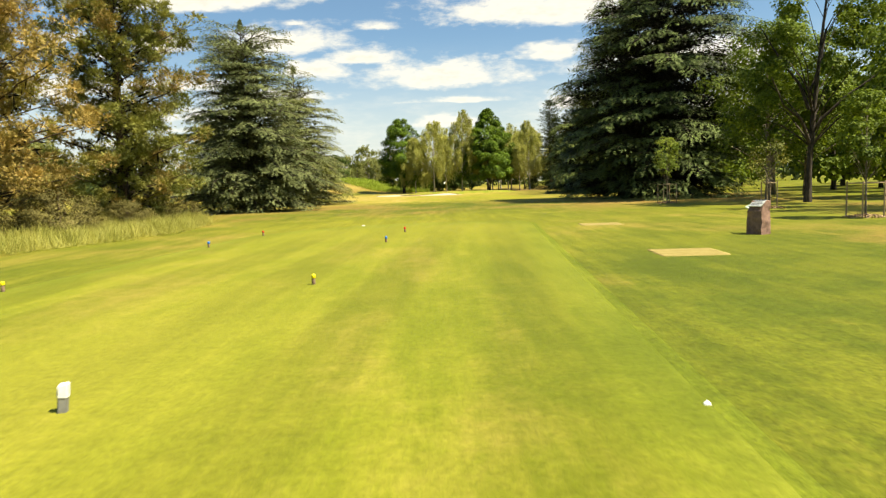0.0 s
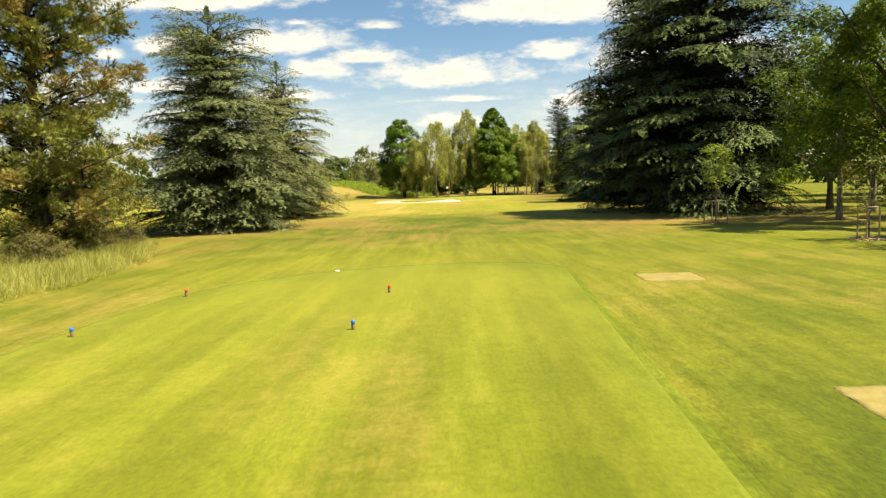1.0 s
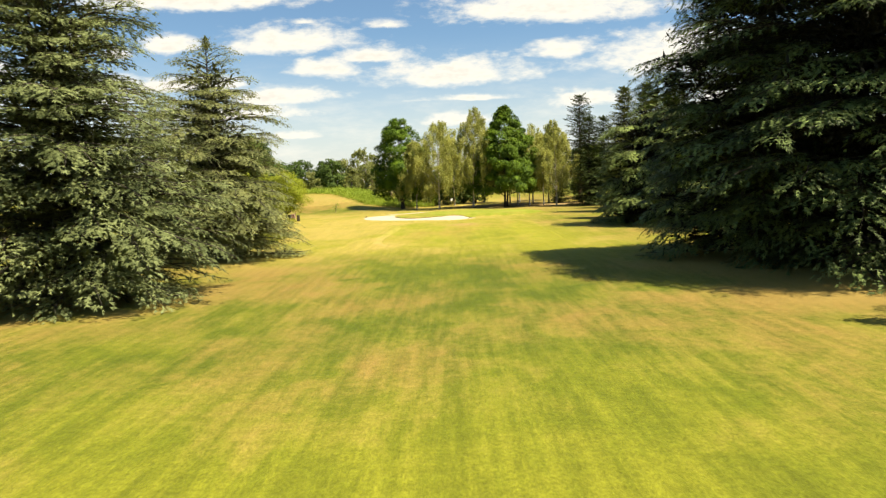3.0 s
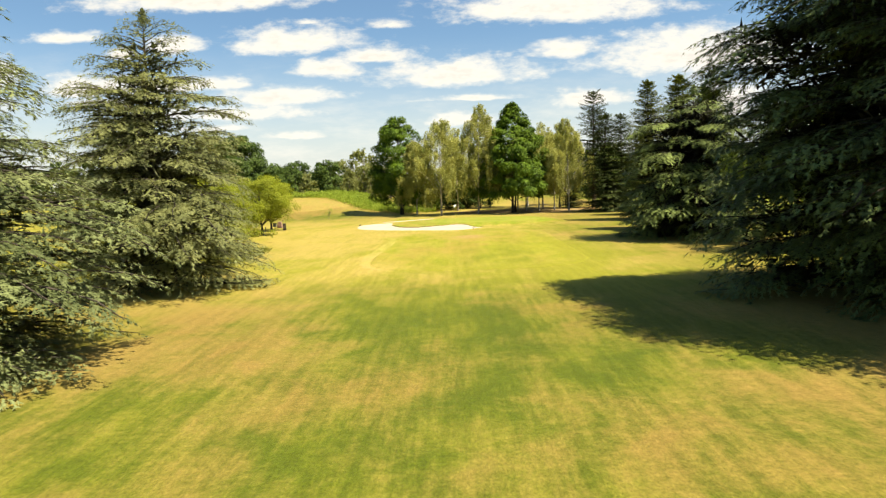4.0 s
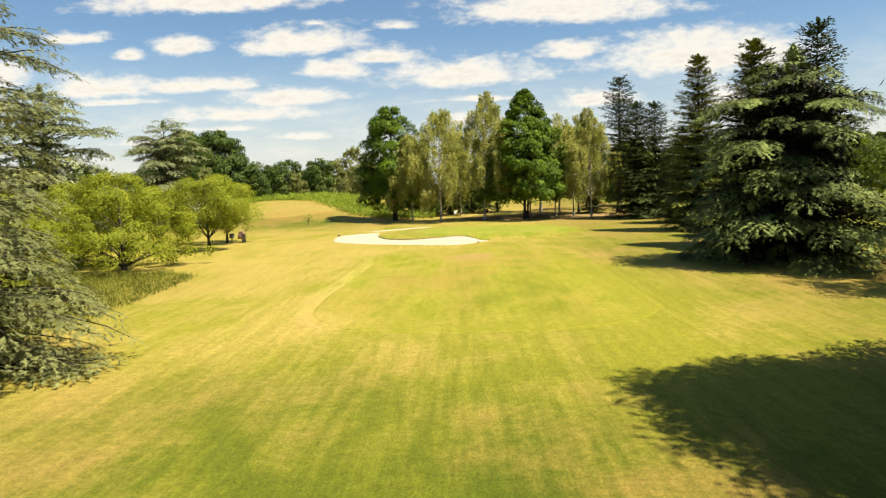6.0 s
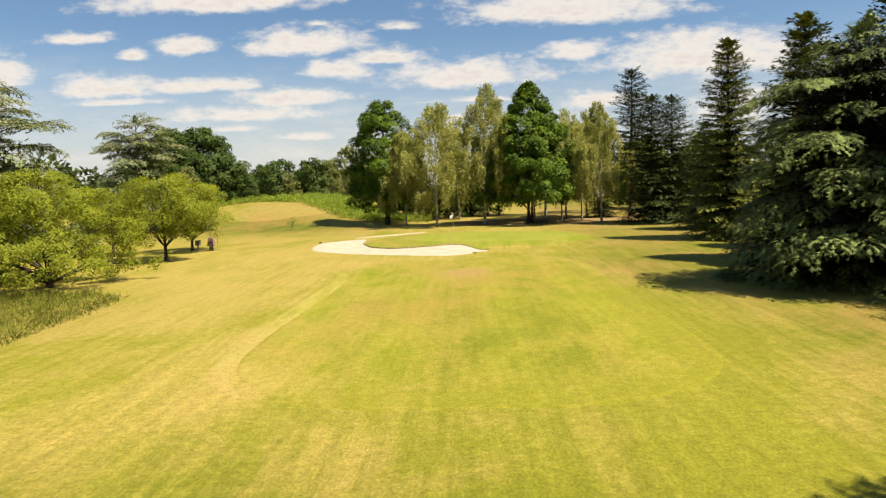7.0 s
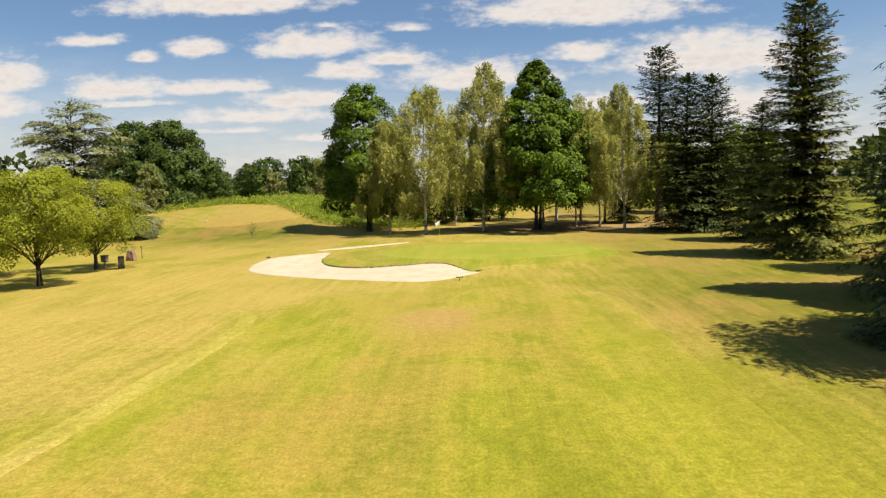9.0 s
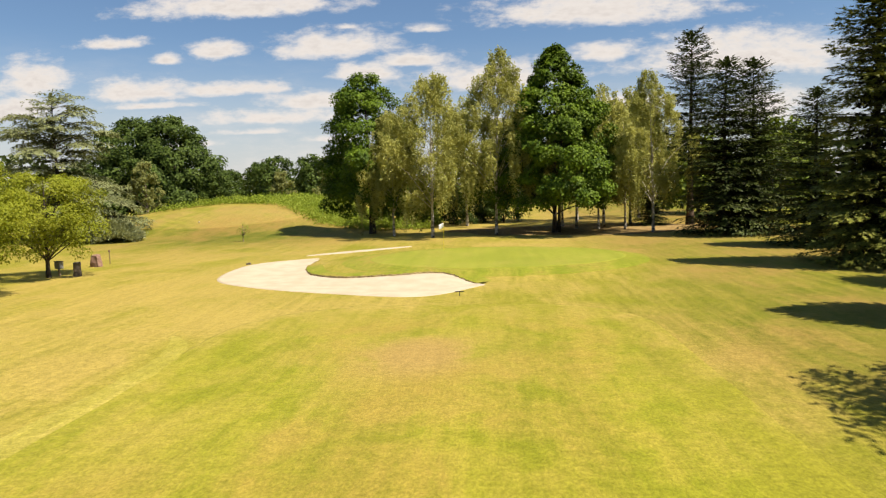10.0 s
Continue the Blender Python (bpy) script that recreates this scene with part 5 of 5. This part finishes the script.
def block(x0, x1, y0, y1, z0, z1, bevel=0.01):
    bm = bmesh.new()
    bmesh.ops.create_cube(bm, size=1.0, matrix=Matrix.Translation(((x0 + x1) / 2, (y0 + y1) / 2, (z0 + z1) / 2)) @ Matrix.Diagonal((x1 - x0, y1 - y0, z1 - z0, 1)))
    if bevel:
        bmesh.ops.bevel(bm, geom=bm.edges[:], offset=bevel, segments=2, affect="EDGES")
    return bm


def tee_marker(colour, mat, x, y, lean):
    ob = tagged(new("tee_marker"), f"{colour}-capped short dark wooden tee marker post", "tee marker", "tee markers")
    part("post", lathe([(0.062, -0.06), (0.064, 0.0), (0.060, 0.17), (0.055, 0.175)]), M_WOOD, ob, smooth=True)
    part("cap", lathe([(0.066, 0.165), (0.072, 0.175), (0.072, 0.235), (0.060, 0.262), (0.02, 0.272)]), mat, ob, f"{colour} painted cap", smooth=True)
    ob.matrix_basis = pose(x, y, float(ground_z(x, y)) + 0.026, lean, lean * 0.5, 0) @ Matrix.Diagonal((0.62, 0.62, 0.8, 1))
    return ob


tee_marker("yellow", M_YELLOW, -2.7, 13.5, 2)
tee_marker("yellow", M_YELLOW, -9.4, 13.9, -2)
tee_marker("blue", M_BLUE, -2.0, 23.2, 1)
tee_marker("blue", M_BLUE, -8.35, 23.4, 3)
tee_marker("red", M_RED, -1.6, 28.1, -2)
tee_marker("red", M_RED, -7.8, 28.6, 2)


def white_marker(x, y):
    ob = tagged(new("tee_marker"), "white-painted tee marker post with a slanted top", "tee marker", "tee markers")
    bm = block(-0.042, 0.042, -0.04, 0.04, -0.05, 0.17, 0.012)
    part("post", bm, M_GREYBOX, ob)
    bm = block(-0.048, 0.048, -0.045, 0.045, 0.13, 0.27, 0.014)
    for v in bm.verts:
        if v.co.z > 0.22:
            v.co.z += 0.25 * v.co.x
    part("cap", bm, M_WHITE, ob, "white slanted cap")
    ob.matrix_basis = pose(x, y, float(ground_z(x, y)) + 0.026, 0, 6, 15)


white_marker(-3.55, 5.9)
white_marker(-40.5, 172.5)
white_marker(-33.4, 173.0)


def litter(x, y, s, turn):
    """A scrap of pale sand-filled divot on the turf."""
    bm = lathe([(s, 0.0), (s * 0.85, 0.015), (s * 0.4, 0.03), (0.01, 0.034)], 12)
    for v in bm.verts:
        v.co.x *= 1.5 + 0.3 * math.sin(7 * v.co.y / s)
    ob = tagged(part("broken_tee", bm, M_WHITE), "small white scrap lying on the grass", "scrap", kind="")
    ob.matrix_basis = pose(x, y, float(ground_z(x, y)) + 0.024, 0, 0, turn)


litter(2.25, 5.55, 0.026, 10)
litter(-4.0, 33.5, 0.07, -15)


def rough_prism(w0, d0, h, slope, seed, mat, name, parent=None, label="", taper=0.10):
    """A hewn stone: a tapering block with a sloping head and chipped faces."""
    bm = bmesh.new()
    bmesh.ops.create_cube(bm, size=1.0, matrix=Matrix.Translation((0, 0, h / 2 - 0.05)) @ Matrix.Diagonal((w0, d0, h + 0.1, 1)))
    bmesh.ops.subdivide_edges(bm, edges=bm.edges[:], cuts=6, use_grid_fill=True)
    rng = random.Random(seed)
    for v in bm.verts:
        f = max(0.0, v.co.z / h)
        v.co.x *= 1 - taper * f
        v.co.y *= 1 - 0.6 * taper * f
        v.co.z -= taper * 0.5 * max(0.0, f - 0.8) * abs(v.co.x) * 4
        v.co.z -= slope * f * (v.co.y < 0) * (-v.co.y / d0) * 2
        nz = noise.noise_vector(Vector((v.co.x * 4 + seed, v.co.y * 4, v.co.z * 4)))
        v.co += nz * 0.035
    return part(name, bm, mat, parent, label)


def hole_stone(x, y):
    ob = tagged(new("hole_marker_stone"), "hewn pink-grey stone with a sloping pale plate", "marker stone")
    rough_prism(0.60, 0.46, 1.12, 0.34, 3, M_STONE, "stone", ob)
    bm = block(-0.24, 0.24, -0.20, 0.14, -0.012, 0.012, 0.004)
    bm.transform(Matrix.Translation((0, -0.05, 1.05)) @ Matrix.Rotation(radians(36), 4, "X"))
    plate = part("plate", bm, M_PLATE, ob, "pale sloping sign plate")
    for k in range(4):
        b = block(-0.2, 0.2 - 0.06 * (k % 2), 0.10 - 0.08 * k, 0.125 - 0.08 * k, 0.012, 0.016, 0)
        b.transform(Matrix.Translation((0, -0.05, 1.05)) @ Matrix.Rotation(radians(36), 4, "X"))
        part("bar", b, M_DARK, plate)
    ob.matrix_basis = pose(x, y, float(ground_z(x, y)), 0, 0, -64)


hole_stone(10.65, 22.1)


def plate_post(x, y):
    ob = tagged(new("plate_post"), "thin dark post with a small tilted pale green plate", "sign")
    V, F = tubes([(np.array([[0, 0, -0.1], [0.01, 0, 0.4], [0.03, 0, 0.88]]), np.array([0.018, 0.018, 0.016]))], 8)
    mesh_object("post", V, F, M_DARK, ob)
    bm = block(-0.11, 0.11, -0.08, 0.08, -0.008, 0.008, 0.004)
    bm.transform(Matrix.Translation((0.05, 0, 0.90)) @ Matrix.Rotation(radians(-20), 4, "Y") @ Matrix.Rotation(radians(22), 4, "X"))
    part("plate", bm, M_GREENPLATE, ob, "small pale green plate")
    ob.matrix_basis = pose(x, y, float(ground_z(x, y)), 0, 0, 10)


plate_post(10.58, 22.75)


def bare_patch(cx, cy, w0, d0, turn):
    c, s = math.cos(radians(turn)), math.sin(radians(turn))
    pts = [(cx + c * px - s * py, cy + s * px + c * py) for px, py in rounded(-w0 / 2, w0 / 2, -d0 / 2, d0 / 2, (0.12,) * 4, 0.0, 4, 12)]
    pts = [(px + 0.015 * math.sin(9 * py) + 0.012 * math.sin(23 * py), py + 0.02 * math.sin(8 * px + 1) + 0.015 * math.sin(21 * px)) for px, py in pts]
    sheet("bare_patch", pts, M_EARTH, 0.010, "oblong pale bare patch worn in the lawn", "bare patch", (cx, cy), 10)


bare_patch(6.5, 17.4, 1.74, 1.75, -4)
bare_patch(7.1, 29.5, 1.8, 1.6, -3)


def sapling(x, y, height, radius, seed, stakes, chips=True, count=2600, leaves=F_SAP, look="young staked tree with fresh green leaves", wide=1.0):
    ob = broadleaf("sapling", look, "sapling", seed, height, radius, leaves, B_GREY, count, "round", 0.40, 0.15, 0.10, 46, 0.30, trunk_r=0.035, fork=0.8, group="staked saplings")
    stand(ob, x, y)
    if not stakes:
        return
    fr = tagged(new("tree_guard"), "wooden stake frame round a sapling", "tree guard", "sapling guards")
    pts = [(wide * px, wide * py) for px, py in ((-0.55, -0.4), (0.55, -0.4), (0.5, 0.5), (-0.5, 0.5))][:stakes]
    for px, py in pts:
        bm = lathe([(0.035, -0.1), (0.035, 1.55), (0.03, 1.57)], 8)
        bm.transform(Matrix.Translation((px, py, 0)))
        part("stake", bm, M_STAKE, fr)
    for (ax, ay), (bx, by) in zip(pts, pts[1:] + pts[:1]):
        V, F = tubes([(np.array([[ax, ay, 1.48], [(ax + bx) / 2, (ay + by) / 2, 1.48], [bx, by, 1.48]]), np.array([0.025, 0.025, 0.025]))], 6)
        mesh_object("rail", V, F, M_STAKE, fr)
    fr.matrix_basis = pose(x, y, float(ground_z(x, y)), 0, 0, 12)
    if chips:
        rng = np.random.default_rng(seed)
        n = 500
        a, r = rng.uniform(0, 6.28, n), rng.uniform(0, 1, n) ** 0.6 * 0.85
        at = np.stack([x + r * np.cos(a), y + r * np.sin(a), ground_z(x + r * np.cos(a), y + r * np.sin(a)) + 0.10 * (1 - r) + rng.uniform(0, 0.04, n)], 1)
        V, F = sprigs(rng, at, rng.normal(0, 1, (n, 3)) * np.array([1, 1, 0.3]), rng.uniform(0.06, 0.16, n), np.full(n, 0.05))
        tagged(mesh_object("wood_chips", V, F, M_CHIP), "heap of pale wood chips round a sapling", "wood chips", kind="stuff")


sapling(17.6, 51.4, 5.1, 0.85, 101, 4, count=1500)
sapling(18.3, 28.4, 5.4, 1.3, 102, 4, count=3200, leaves=F_OAK)
sapling(19.1, 38.4, 4.0, 1.0, 104, 4, count=650, leaves=F_PINE, look="young staked tree with thin olive-brown leaves", wide=0.6)
sapling(-21.9, 158.2, 1.9, 0.55, 103, 0, False, 170)


def flag_stick(x, y):
    ob = tagged(new("flagstick"), "thin golf flagstick with a small white flag", "flagstick")
    part("pole", lathe([(0.012, -0.05), (0.012, 1.7), (0.008, 2.15)], 8), M_YELLOW, ob, "pale thin pole")
    bm = bmesh.new()
    g = [[bm.verts.new((-0.36 * u, 0.05 * math.sin(5 * u) * u, 2.12 - 0.40 * v - 0.16 * u + 0.02 * math.sin(7 * u))) for v in np.linspace(0, 1, 5)] for u in np.linspace(0, 1, 9)]
    for a, b in zip(g, g[1:]):
        for k in range(4):
            bm.faces.new((a[k], a[k + 1], b[k + 1], b[k]))
    fl = part("flag", bm, M_WHITE, ob, "white cloth flag", smooth=True)
    so = fl.modifiers.new("cloth", "SOLIDIFY")
    so.thickness = 0.006
    ob.matrix_basis = pose(x, y, float(ground_z(x, y)) + 0.026, 0, 1, 0)


flag_stick(0.95, 139.6)


def rake(x, y):
    ob = tagged(new("bunker_rake"), "dark bunker rake standing at the sand's edge", "rake")
    V, F = tubes([(np.array([[0, 0, -0.05], [0, 0.03, 0.08], [0, 0.05, 0.2]]), np.array([0.02, 0.02, 0.02]))], 8)
    mesh_object("handle", V, F, M_DARK, ob)
    part("head", block(-0.22, 0.22, 0.03, 0.08, 0.18, 0.23, 0.01), M_DARK, ob)
    ob.matrix_basis = pose(x, y, float(ground_z(x, y)), 0, 0, 8)


rake(3.0, 121.0)
rough_prism(0.3, 0.25, 0.12, 0.0, 5, M_GREYSTONE, "edge_stone")
st = bpy.data.objects["edge_stone"]
tagged(st, "small dark stone at the sand's edge", "stone")
st.matrix_basis = pose(-13.2, 136.4, float(ground_z(-13.2, 136.4)))


def box_sign(x, y):
    ob = tagged(new("box_sign"), "grey box on a pale post beside fruit trees", "sign")
    part("post", block(-0.05, 0.05, -0.05, 0.05, -0.1, 0.55, 0.01), M_STAKE, ob, "pale post")
    part("box", block(-0.24, 0.24, -0.16, 0.16, 0.50, 0.98, 0.02), M_GREYBOX, ob)
    part("lid", block(-0.27, 0.27, -0.19, 0.19, 0.98, 1.02, 0.01), M_DARK, ob)
    ob.matrix_basis = pose(x, y, float(ground_z(x, y)), 0, 0, -15)


box_sign(-24.5, 131.7)
stump = rough_prism(0.42, 0.4, 0.95, 0.1, 9, M_GREYSTONE, "upright_stone")
tagged(stump, "upright dark stone block on the lawn", "stone")
stump.matrix_basis = pose(-23.1, 131.5, float(ground_z(-23.1, 131.5)), 0, 0, 20)
pink = rough_prism(0.80, 0.5, 0.95, 0.1, 12, M_STONE, "pink_boulder", taper=0.38)
tagged(pink, "upright pink hewn boulder on the lawn", "stone")
pink.matrix_basis = pose(-25.2, 137.0, float(ground_z(-25.2, 137.0)), 0, 0, -10)


def small_post(x, y, cap):
    ob = tagged(new("marker_post"), "thin post with a small red-brown head", "post")
    part("pole", lathe([(0.03, -0.1), (0.03, 0.95)], 8), M_WOOD, ob)
    part("head", block(-0.07, 0.07, -0.03, 0.03, 0.92, 1.08, 0.01), cap, ob)
    ob.matrix_basis = pose(x, y, float(ground_z(x, y)))


small_post(-25.2, 138.8, M_STONE)
small_post(-22.9, 121.6, M_GREYBOX)
